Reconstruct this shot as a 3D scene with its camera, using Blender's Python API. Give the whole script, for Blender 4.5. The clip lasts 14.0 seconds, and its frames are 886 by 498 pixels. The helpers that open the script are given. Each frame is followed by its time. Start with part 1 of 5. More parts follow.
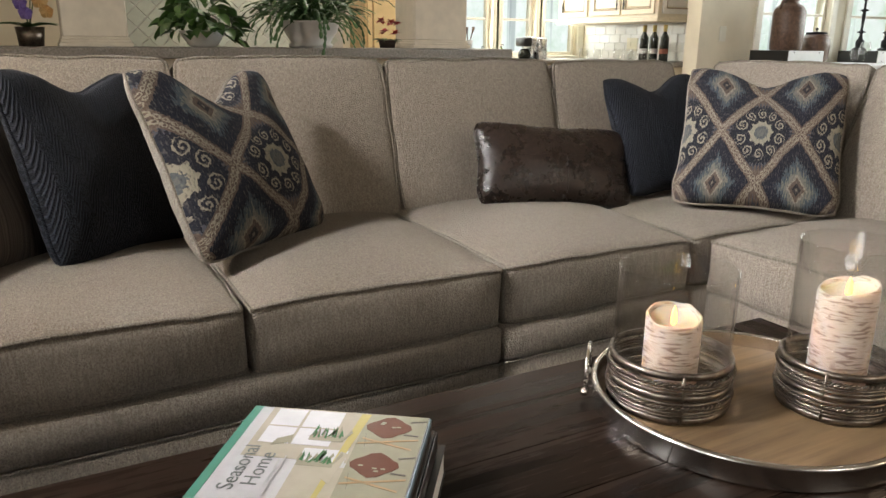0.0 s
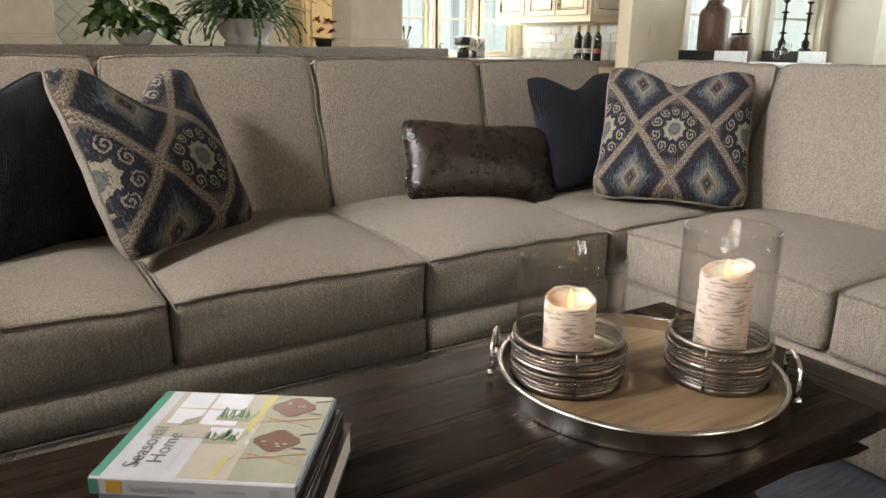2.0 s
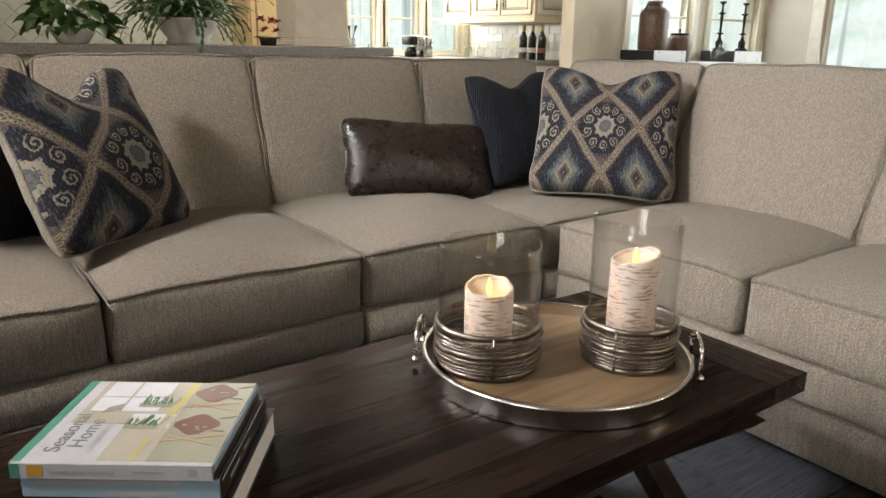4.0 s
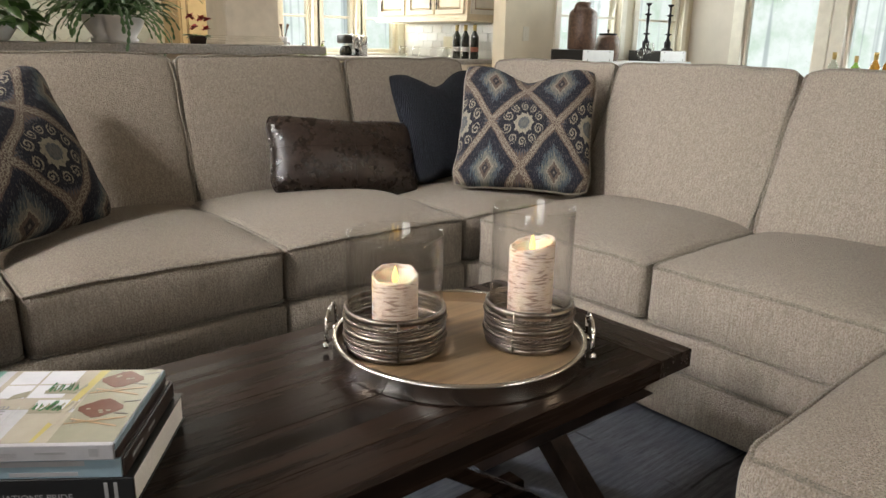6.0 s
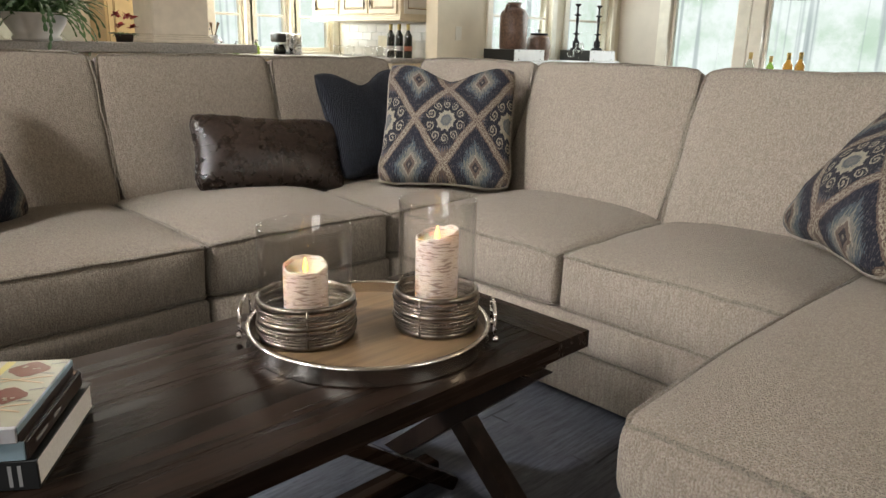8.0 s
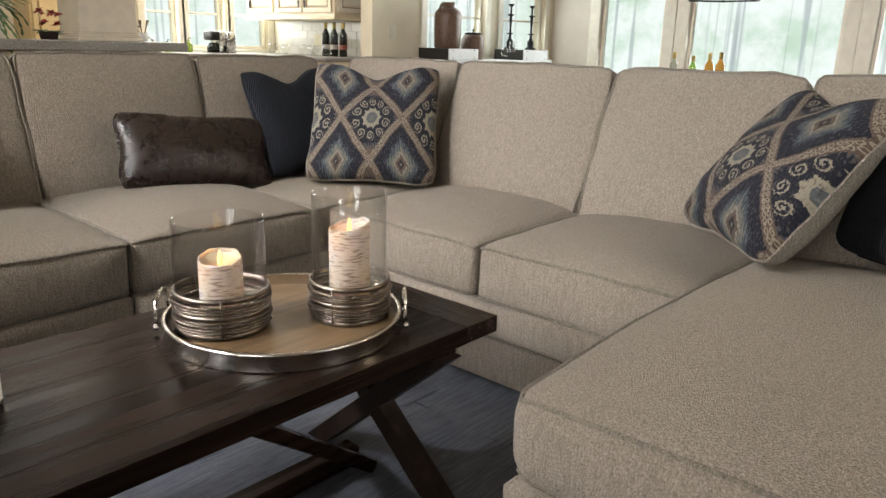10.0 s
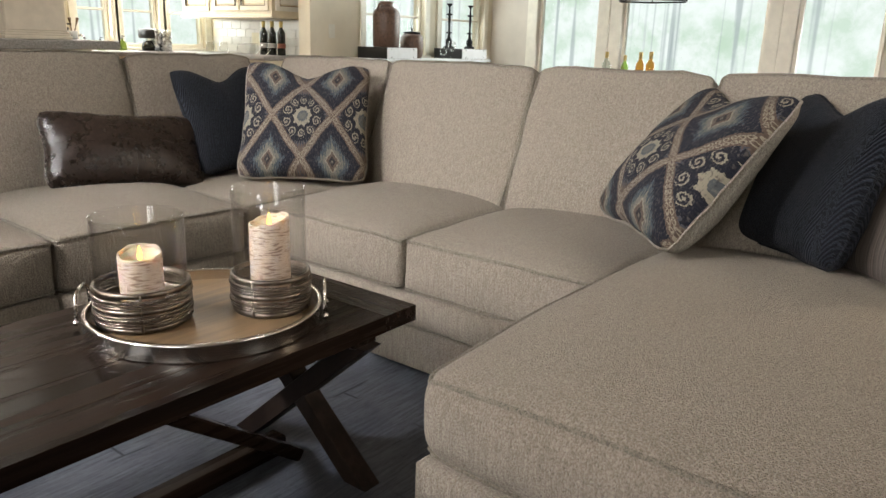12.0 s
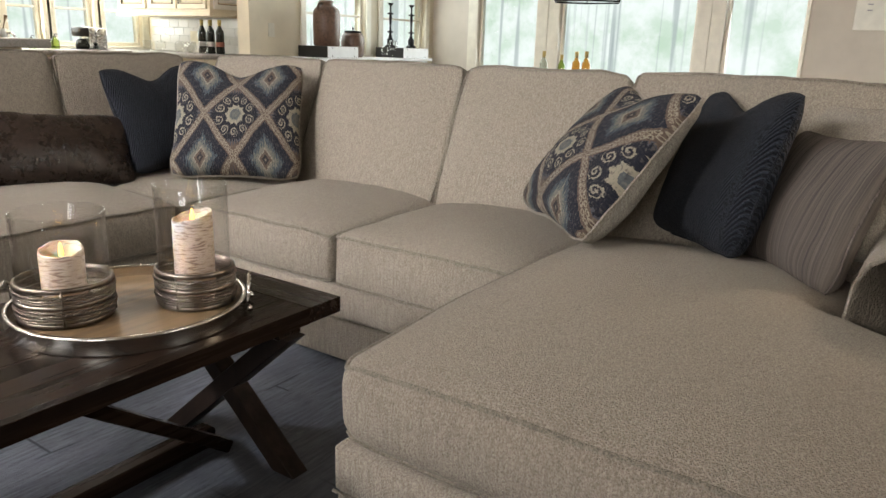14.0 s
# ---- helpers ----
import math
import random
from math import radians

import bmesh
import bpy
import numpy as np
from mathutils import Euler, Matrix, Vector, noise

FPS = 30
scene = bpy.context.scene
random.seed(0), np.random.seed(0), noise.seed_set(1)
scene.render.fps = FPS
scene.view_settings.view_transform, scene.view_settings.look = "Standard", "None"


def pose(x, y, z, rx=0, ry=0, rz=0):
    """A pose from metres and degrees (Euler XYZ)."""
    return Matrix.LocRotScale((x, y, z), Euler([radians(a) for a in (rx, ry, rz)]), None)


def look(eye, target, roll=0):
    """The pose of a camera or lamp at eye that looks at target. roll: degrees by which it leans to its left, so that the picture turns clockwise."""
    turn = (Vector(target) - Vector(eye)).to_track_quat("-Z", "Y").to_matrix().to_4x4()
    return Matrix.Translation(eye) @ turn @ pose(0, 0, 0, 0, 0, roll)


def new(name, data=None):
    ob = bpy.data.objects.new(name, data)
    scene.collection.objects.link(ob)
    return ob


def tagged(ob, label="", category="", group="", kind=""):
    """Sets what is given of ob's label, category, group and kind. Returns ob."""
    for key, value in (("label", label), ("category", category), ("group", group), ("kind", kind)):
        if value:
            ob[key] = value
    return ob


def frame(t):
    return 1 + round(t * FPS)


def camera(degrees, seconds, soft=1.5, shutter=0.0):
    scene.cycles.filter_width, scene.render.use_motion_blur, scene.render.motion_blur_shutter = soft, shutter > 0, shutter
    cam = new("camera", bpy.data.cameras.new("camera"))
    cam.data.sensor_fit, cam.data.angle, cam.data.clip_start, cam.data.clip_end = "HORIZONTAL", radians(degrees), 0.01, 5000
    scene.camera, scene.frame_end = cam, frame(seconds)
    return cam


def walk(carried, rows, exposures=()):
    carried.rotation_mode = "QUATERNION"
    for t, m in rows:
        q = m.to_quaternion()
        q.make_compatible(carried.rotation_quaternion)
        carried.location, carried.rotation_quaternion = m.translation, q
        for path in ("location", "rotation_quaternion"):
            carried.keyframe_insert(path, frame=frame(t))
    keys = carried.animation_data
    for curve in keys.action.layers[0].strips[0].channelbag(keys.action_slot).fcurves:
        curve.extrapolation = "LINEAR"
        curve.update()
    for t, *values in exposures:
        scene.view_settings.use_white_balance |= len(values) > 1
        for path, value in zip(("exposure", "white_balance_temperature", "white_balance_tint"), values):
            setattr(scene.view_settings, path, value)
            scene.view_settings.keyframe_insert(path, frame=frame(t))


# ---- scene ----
cam = camera(62.2, 14.0)
METRES, EYE, TILT, LEAN, TURN = 0.75, 1.05, 0.0, 0.0, -28.1
ROWS = [
    (0.0, 0.0, 0.0, 0.0, 0.13, -15.59, -0.46),
    (0.5, 0.0288, -0.0273, 0.0016, -1.0, -15.62, -0.52),
    (1.0, 0.0556, -0.0539, 0.003, -2.09, -15.63, -0.58),
    (1.5, 0.0779, -0.0766, 0.0042, -3.01, -15.65, -0.63),
    (2.0, 0.0978, -0.0973, 0.0049, -3.84, -15.65, -0.68),
    (2.5, 0.1164, -0.1177, 0.0059, -4.63, -15.66, -0.72),
    (3.0, 0.1358, -0.1388, 0.0065, -5.45, -15.66, -0.75),
    (5.5, 0.2458, -0.2729, 0.0115, -10.4, -15.69, -1.01),
    (6.0, 0.2696, -0.3052, 0.0127, -11.53, -15.69, -1.08),
    (6.5, 0.2923, -0.3383, 0.014, -12.67, -15.68, -1.14),
    (7.0, 0.3133, -0.3691, 0.015, -13.72, -15.68, -1.17),
    (7.5, 0.3342, -0.3999, 0.0165, -14.77, -15.69, -1.22),
    (8.0, 0.354, -0.4316, 0.0172, -15.82, -15.67, -1.28),
    (10.5, 0.4444, -0.6007, 0.0257, -21.08, -15.66, -1.57),
    (11.0, 0.4604, -0.6343, 0.0274, -22.1, -15.65, -1.61),
    (11.5, 0.4745, -0.6662, 0.0293, -23.06, -15.65, -1.66),
    (12.0, 0.488, -0.6973, 0.0312, -24.01, -15.65, -1.71),
    (12.5, 0.5018, -0.7296, 0.0326, -24.95, -15.64, -1.75),
    (13.0, 0.5139, -0.7603, 0.0337, -25.9, -15.62, -1.82),
    (13.5, 0.5274, -0.7941, 0.0355, -26.87, -15.62, -1.85),
    (14.0, 0.54, -0.8291, 0.0368, -27.86, -15.6, -1.88),
]
walk(cam, [(t, pose(0, 0, EYE, TILT, LEAN, TURN) @ pose(METRES * x, METRES * y, METRES * z, 90 + pitch, roll, yaw)) for t, x, y, z, yaw, pitch, roll in ROWS])

# ---- light and exposure ----
world = bpy.data.worlds.new("sky")
scene.world = world
world.use_nodes = True
_sky = world.node_tree.nodes.new("ShaderNodeTexSky")
_sky.sky_type, _sky.sun_disc = "NISHITA", False
_sky.sun_elevation, _sky.sun_rotation = radians(40), radians(75)
world.node_tree.links.new(_sky.outputs[0], world.node_tree.nodes["Background"].inputs[0])
world.node_tree.nodes["Background"].inputs[1].default_value = 0.12


def lamp(name, kind, m, energy, color, size=(1, 1), spread=180):
    data = bpy.data.lights.new(name, kind)
    data.energy, data.color = energy, color
    if kind == "AREA":
        data.shape, data.size, data.size_y, data.spread = "RECTANGLE", size[0], size[1], radians(spread)
    elif kind != "SUN":
        data.shadow_soft_size = size[0]
    else:
        data.angle = radians(0.5)
    ob = new(name, data)
    ob.matrix_world = m
    return ob


lamp("sun", "SUN", look((4, 7, 12), (0, 0, 0)), 2.5, (1.0, 0.95, 0.86))
# two added key lamps at unseen high west openings; table lamp at sofa's west end
lamp("west_key_light", "AREA", look((-2.02, 1.55, 2.75), (2.2, 1.7, 0.75)), 53, (1.0, 0.98, 0.96), (0.5, 0.5), 75)
lamp("far_west_key_light", "AREA", look((-2.02, 4.65, 3.28), (2.5, 0.5, 0.6)), 32, (0.98, 0.97, 1.0), (0.12, 0.3), 60)
lamp("end_table_lamp_light", "POINT", pose(-0.95, 2.12, 1.40), 48, (1.0, 0.83, 0.66), (0.09, 0.09))
# fill lamp added for the chaise, at an unseen low opening of the west wall
lamp("low_west_fill_light", "AREA", look((-2.02, -0.75, 1.55), (2.4, -0.35, 1.0)), 12, (1.0, 0.96, 0.90), (1.0, 1.0), 70)
# daylight through the east, alcove and kitchen windows
lamp("east_window_light", "AREA", look((7.55, 2.2, 1.7), (0, 1.8, 0.2)), 72, (0.95, 1.0, 0.98), (3.4, 1.7), 130)
lamp("alcove_window_light", "AREA", look((6.4, 4.47, 1.75), (6.2, 0, 0.6)), 22, (0.95, 1.0, 0.98), (1.9, 1.3))
lamp("kitchen_window_light", "AREA", look((4.2, 6.27, 1.65), (4.0, 0, 1.2)), 38, (0.96, 1.0, 0.96), (1.3, 1.2))
# fill lamp added behind the camera, at an unseen high opening
lamp("south_fill_light", "AREA", look((2.0, -3.95, 3.2), (2.1, -0.3, 0.5)), 13.0, (1.0, 0.96, 0.86), (1.4, 1.2), 75)
# unseen fill lamp added over the kitchen, and table lamp beside the chaise
lamp("kitchen_fill_lamp", "AREA", look((3.0, 5.45, 2.66), (3.0, 5.45, 0)), 64, (1.0, 0.93, 0.82), (3.0, 0.5))
lamp("table_lamp_light", "POINT", pose(2.86, -1.12, 1.24), 40, (1.0, 0.78, 0.55), (0.09, 0.09))


# ---- node helpers ----
class Val:
    """A value in a node tree, with arithmetic."""

    def __init__(self, nt, socket):
        self.nt, self.s = nt, socket

    def op(self, kind, *others):
        n = self.nt.nodes.new("ShaderNodeMath")
        n.operation = kind
        for k, o in enumerate((self, *others)):
            if isinstance(o, Val):
                self.nt.links.new(o.s, n.inputs[k])
            else:
                n.inputs[k].default_value = o
        return Val(self.nt, n.outputs[0])

    def __add__(self, o): return self.op("ADD", o)
    def __sub__(self, o): return self.op("SUBTRACT", o)
    def __mul__(self, o): return self.op("MULTIPLY", o)
    def __truediv__(self, o): return self.op("DIVIDE", o)
    def lt(self, o): return self.op("LESS_THAN", o)
    def gt(self, o): return self.op("GREATER_THAN", o)
    def mx(self, o): return self.op("MAXIMUM", o)
    def mn(self, o): return self.op("MINIMUM", o)
    def absv(self): return self.op("ABSOLUTE")
    def rnd(self): return (self + 0.5).op("FLOOR")
    def sin(self): return self.op("SINE")
    def step(self, a, b):
        n = self.nt.nodes.new("ShaderNodeMapRange")
        self.nt.links.new(self.s, n.inputs[0])
        n.inputs[1].default_value, n.inputs[2].default_value = a, b
        return Val(self.nt, n.outputs[0])


def material(name, color=(0.5, 0.5, 0.5), rough=0.6, metal=0.0, **more):
    m = bpy.data.materials.new(name)
    m.use_nodes = True
    nt = m.node_tree
    b = nt.nodes["Principled BSDF"]
    b.inputs["Base Color"].default_value = (*color, 1)
    b.inputs["Roughness"].default_value, b.inputs["Metallic"].default_value = rough, metal
    for k, v in more.items():
        b.inputs[k.replace("_", " ")].default_value = v
    return m, nt, b


def coords(nt, kind="Object", scale=(1, 1, 1), turn=(0, 0, 0)):
    tc, mp = nt.nodes.new("ShaderNodeTexCoord"), nt.nodes.new("ShaderNodeMapping")
    nt.links.new(tc.outputs[kind], mp.inputs[0])
    mp.inputs["Scale"].default_value = scale
    mp.inputs["Rotation"].default_value = [radians(a) for a in turn]
    return mp.outputs[0]


def tex(nt, kind, vec, **ins):
    n = nt.nodes.new("ShaderNodeTex" + kind)
    if vec is not None:
        nt.links.new(vec, n.inputs["Vector"])
    for k, v in ins.items():
        if k in n.inputs:
            n.inputs[k].default_value = v
        elif k == "feature":
            n.feature = v
        elif k == "wave_type":
            n.wave_type = v
        elif k == "bands":
            n.bands_direction = v
    return n


def noise_val(nt, vec, scale, detail=3.0, rough=0.5):
    return Val(nt, tex(nt, "Noise", vec, Scale=scale, Detail=detail, Roughness=rough).outputs[0])


def mix(nt, fac, a, b, blend="MIX"):
    n = nt.nodes.new("ShaderNodeMix")
    n.data_type, n.blend_type = "RGBA", blend
    for sock, v in ((n.inputs[0], fac), (n.inputs[6], a), (n.inputs[7], b)):
        v = v.s if isinstance(v, Val) else v
        if isinstance(v, bpy.types.NodeSocket):
            nt.links.new(v, sock)
        elif isinstance(v, tuple):
            sock.default_value = (*v, 1)
        else:
            sock.default_value = v
    return n.outputs[2]


def put_color(nt, b, c):
    nt.links.new(c, b.inputs["Base Color"])


def bump(nt, b, height, strength=0.3, dist=0.002):
    n = nt.nodes.new("ShaderNodeBump")
    n.inputs["Strength"].default_value, n.inputs["Distance"].default_value = strength, dist
    nt.links.new(height.s if isinstance(height, Val) else height, n.inputs["Height"])
    nt.links.new(n.outputs[0], b.inputs["Normal"])


def object_random(nt):
    return Val(nt, nt.nodes.new("ShaderNodeObjectInfo").outputs["Random"])


# ---- materials ----
def tweed(name, dark, light, pale):
    m, nt, b = material(name, rough=0.95, Specular_IOR_Level=0.15)
    v = coords(nt)
    fine = noise_val(nt, v, 330, 2, 0.6).step(0.36, 0.64)
    mid = noise_val(nt, coords(nt, "Object", (290, 290, 190)), 1.0, 2, 0.5).step(0.38, 0.64)
    slub = noise_val(nt, coords(nt, "Object", (150, 150, 18)), 1.0, 2, 0.5).step(0.42, 0.66)
    wide = noise_val(nt, v, 3, 3).step(0.3, 0.75)
    c = mix(nt, fine, dark, light)
    c = mix(nt, mid * 0.65, c, pale)
    c = mix(nt, slub * 0.42, c, dark)
    c = mix(nt, wide * 0.15, c, tuple(x * 0.85 for x in light))
    put_color(nt, b, c)
    b.inputs["Sheen Weight"].default_value, b.inputs["Sheen Roughness"].default_value = 0.08, 0.6
    bump(nt, b, fine * 0.5 + mid + slub * 0.4, 0.9, 0.003)
    return m


SOFA = tweed("sofa_tweed", (0.142, 0.117, 0.091), (0.262, 0.222, 0.175), (0.380, 0.329, 0.268))
PIPING = tweed("sofa_piping", (0.09, 0.075, 0.058), (0.21, 0.18, 0.14), (0.31, 0.27, 0.215))


def kilim():
    m, nt, b = material("woven_medallion_fabric", rough=0.92, Specular_IOR_Level=0.12)
    tc = nt.nodes.new("ShaderNodeTexCoord")
    sep = nt.nodes.new("ShaderNodeSeparateXYZ")
    nt.links.new(tc.outputs["UV"], sep.inputs[0])
    streak = noise_val(nt, coords(nt, "UV", (75, 10, 1)), 1.0, 2) - 0.5
    grain = noise_val(nt, coords(nt, "UV", (105, 105, 1)), 1.0, 2)
    u0, v0 = Val(nt, sep.outputs[0]), Val(nt, sep.outputs[1])
    u, w = u0, v0
    p, q = u + w, u - w
    cp, cq = p.rnd(), q.rnd()
    la, lb = p - cp, q - cq
    jit = noise_val(nt, coords(nt, "UV", (48, 48, 1)), 1.0, 2) - 0.5
    jit2 = noise_val(nt, coords(nt, "UV", (41, 53, 1), (0, 0, 30)), 1.0, 2) - 0.5
    lu, lv = (la + lb) * 0.5 + jit * 0.03, (la - lb) * 0.5 + streak * 0.05 + jit2 * 0.03
    odd = ((cp + cq) * 0.5).op("FRACT").absv().gt(0.25)
    d = la.absv().mx(lb.absv()) * 2.0
    # brown ground, cream bead chains along the lattice
    ground, cream = (0.070, 0.050, 0.039), (0.205, 0.180, 0.138)
    c = mix(nt, grain, tuple(x * 0.7 for x in ground), tuple(x * 1.4 for x in ground))
    along = (la.absv().mn(lb.absv()) * 13.0).op("FRACT") - 0.5
    across = (d - 0.95) * 22.0
    bead = (along * along * 4.4 + across * across + jit * 2.4).op("SQRT")
    chain = mix(nt, bead.lt(1.0) * bead.gt(0.42), c, (0.172, 0.150, 0.114))
    # small stepped diamond with frayed edges
    navy, slate = (0.0095, 0.0105, 0.0165), (0.038, 0.050, 0.058)
    ds = d + streak * 0.62 + jit * 0.16
    dia = mix(nt, (d + streak * 0.12).lt(0.86), c, navy)
    dia = mix(nt, ds.lt(0.53), dia, slate)
    dia = mix(nt, ds.lt(0.39) * 0.8, dia, (0.118, 0.110, 0.088))
    dia = mix(nt, (d + jit * 0.2).lt(0.25), dia, (0.165, 0.145, 0.11))
    dia = mix(nt, (d + jit * 0.10).lt(0.205), dia, (0.072, 0.052, 0.041))
    dia = mix(nt, d.lt(0.115), dia, (0.02, 0.018, 0.02))
    dia = mix(nt, d.lt(0.035), dia, (0.10, 0.088, 0.070))
    # round medallion: frayed navy field, ring of scrolls, slate heart with a cream rim
    r = (lu * lu + lv * lv * 1.3).op("SQRT")
    ang = lv.op("ARCTAN2", lu)
    spike = (ang * 30.0).sin().absv() * 0.05
    med = mix(nt, (r + spike * 1.4 + streak * 0.10).lt(0.462), c, (0.044, 0.045, 0.053))
    med = mix(nt, (r + spike + streak * 0.06).lt(0.415), med, navy)
    turn = (ang * 10.0 / (2 * math.pi)).op("FRACT") - 0.5
    sx, sy = turn * 0.175, r - 0.268
    rr = (sx * sx + sy * sy).op("SQRT")
    wind = sy.op("ARCTAN2", sx) * (1.0 / (2 * math.pi))
    scroll = ((rr * 23.0 - wind).op("FRACT") - 0.5).absv().lt(0.21) * rr.lt(0.070)
    med = mix(nt, scroll, med, (0.175, 0.155, 0.118))
    tip = ((ang * 10.0).op("COSINE") * 0.5 + 0.5).op("POWER", 3.0) * 0.032
    med = mix(nt, (r - tip).lt(0.142), med, (0.185, 0.166, 0.126))
    med = mix(nt, (r + jit * 0.05).lt(0.092), med, (0.060, 0.067, 0.071))
    med = mix(nt, (r + streak * 0.12).lt(0.06), med, (0.082, 0.084, 0.080))
    cell = mix(nt, odd, med, dia)
    c = mix(nt, d.gt(0.87), cell, chain)
    fleck = noise_val(nt, coords(nt, "UV", (95, 26, 1)), 1.0, 2)
    c = mix(nt, grain.step(0.45, 0.75) * 0.06, c, (0.19, 0.165, 0.135))
    c = mix(nt, fleck.step(0.55, 0.68) * 0.26, c, (0.185, 0.165, 0.135))
    c = mix(nt, fleck.step(0.46, 0.32) * 0.6, c, (0.022, 0.020, 0.022))
    put_color(nt, b, c)
    bump(nt, b, grain + fleck, 0.7, 0.003)
    return m


def chevron():
    m, nt, b = material("navy_chenille", rough=0.85, Specular_IOR_Level=0.15)
    v = coords(nt, "UV", (1, 1, 1))
    sep = nt.nodes.new("ShaderNodeSeparateXYZ")
    nt.links.new(v, sep.inputs[0])
    x, y = Val(nt, sep.outputs[0]), Val(nt, sep.outputs[1])
    n = noise_val(nt, coords(nt, "UV", (16, 16, 1)), 1.0, 4, 0.6)
    zig = ((x * 6.0 + n * 0.5).op("FRACT") - 0.5).absv() * 0.42
    rib = ((y + zig + n * 0.22) * 92.0).sin().step(-0.5, 0.9)
    tuft = noise_val(nt, coords(nt, "UV", (110, 55, 1)), 1.0, 2).step(0.35, 0.65)
    c = mix(nt, rib * (tuft * 0.7 + 0.3), (0.0030, 0.0037, 0.0056), (0.032, 0.037, 0.050))
    c = mix(nt, noise_val(nt, coords(nt, "UV", (3, 3, 1)), 1.0).step(0.35, 0.7) * 0.35, c, (0.010, 0.012, 0.018))
    put_color(nt, b, c)
    b.inputs["Sheen Weight"].default_value, b.inputs["Sheen Roughness"].default_value = 0.02, 0.4
    bump(nt, b, rib + tuft * 0.5, 0.9, 0.004)
    return m


def striped():
    m, nt, b = material("striped_chenille", rough=0.9, Specular_IOR_Level=0.15)
    v = coords(nt, "UV", (1, 1, 1))
    sep = nt.nodes.new("ShaderNodeSeparateXYZ")
    nt.links.new(v, sep.inputs[0])
    x = Val(nt, sep.outputs[0])
    s1 = noise_val(nt, coords(nt, "UV", (26, 0.15, 1)), 1.0, 4, 0.75).step(0.35, 0.68)
    s2 = noise_val(nt, coords(nt, "UV", (60, 0.2, 1)), 1.0, 2).step(0.4, 0.62)
    g = noise_val(nt, coords(nt, "UV", (20, 120, 1)), 1.0, 2)
    c = mix(nt, s1, (0.016, 0.014, 0.014), (0.105, 0.086, 0.070))
    c = mix(nt, s2 * 0.40, c, (0.165, 0.138, 0.116))
    c = mix(nt, g * 0.3, c, (0.05, 0.045, 0.045))
    put_color(nt, b, c)
    bump(nt, b, s1 + g, 0.5, 0.002)
    return m


def leather():
    m, nt, b = material("brown_leather", rough=0.38, Specular_IOR_Level=0.36)
    v = coords(nt)
    w = noise_val(nt, v, 14, 5, 0.7).step(0.3, 0.75)
    cells = Val(nt, tex(nt, "Voronoi", v, Scale=320.0).outputs[0])
    c = mix(nt, w, (0.0055, 0.0038, 0.0031), (0.021, 0.0135, 0.0102))
    c = mix(nt, noise_val(nt, v, 60, 3).step(0.44, 0.70) * 0.35, c, (0.058, 0.040, 0.031))
    put_color(nt, b, c)
    nt.links.new((w * 0.18 + 0.20).s, b.inputs["Roughness"])
    bump(nt, b, cells * 0.7 + noise_val(nt, v, 30, 4, 0.6) * 2.2, 0.32, 0.0025)
    return m


def wood(name, dark, light, rough, axis=0, scale=1.0, gloss=0.16):
    m, nt, b = material(name, rough=rough)
    sc = [26.0 * scale] * 3
    sc[axis] = 1.6 * scale
    r = object_random(nt)
    tc, mp = nt.nodes.new("ShaderNodeTexCoord"), nt.nodes.new("ShaderNodeMapping")
    nt.links.new(tc.outputs["Object"], mp.inputs[0])
    comb = nt.nodes.new("ShaderNodeCombineXYZ")
    for k in range(3):
        nt.links.new((r * (7.0 + k)).s, comb.inputs[k])
    nt.links.new(comb.outputs[0], mp.inputs["Location"])
    mp.inputs["Scale"].default_value = sc
    g = noise_val(nt, mp.outputs[0], 1.0, 6, 0.65).step(0.38, 0.70)
    fine = noise_val(nt, mp.outputs[0], 5.0, 4, 0.7)
    blot = noise_val(nt, coords(nt), 3.0, 3).step(0.3, 0.7)
    c = mix(nt, g, dark, light)
    c = mix(nt, fine.step(0.5, 0.8) * 0.4, c, tuple(x * 0.6 for x in dark))
    c = mix(nt, blot * 0.35, c, tuple(x * 1.25 for x in light))
    put_color(nt, b, c)
    b.inputs["Specular IOR Level"].default_value = gloss
    nt.links.new((g * 0.16 + (rough - 0.06)).s, b.inputs["Roughness"])
    bump(nt, b, g * 0.5 + fine, 0.14, 0.0010)
    return m


KILIM, NAVY, STRIPE, LEATHER = kilim(), chevron(), striped(), leather()
TABLE_X = wood("dark_table_wood_long", (0.0042, 0.0029, 0.0023), (0.021, 0.0122, 0.0084), 0.27, 0, 1.0, 0.05)
TABLE_Y = wood("dark_table_wood_cross", (0.0042, 0.0029, 0.0023), (0.020, 0.0118, 0.0082), 0.25, 1, 1.0, 0.14)
TABLE_Z = wood("dark_table_wood_leg", (0.008, 0.0055, 0.0045), (0.034, 0.023, 0.018), 0.45, 2)
TRAY_WOOD = wood("tray_wood", (0.060, 0.036, 0.019), (0.235, 0.16, 0.090), 0.36, 0, 0.9)
FLOOR_WOOD = wood("floor_oak", (0.13, 0.075, 0.04), (0.25, 0.155, 0.085), 0.4, 0, 0.6)


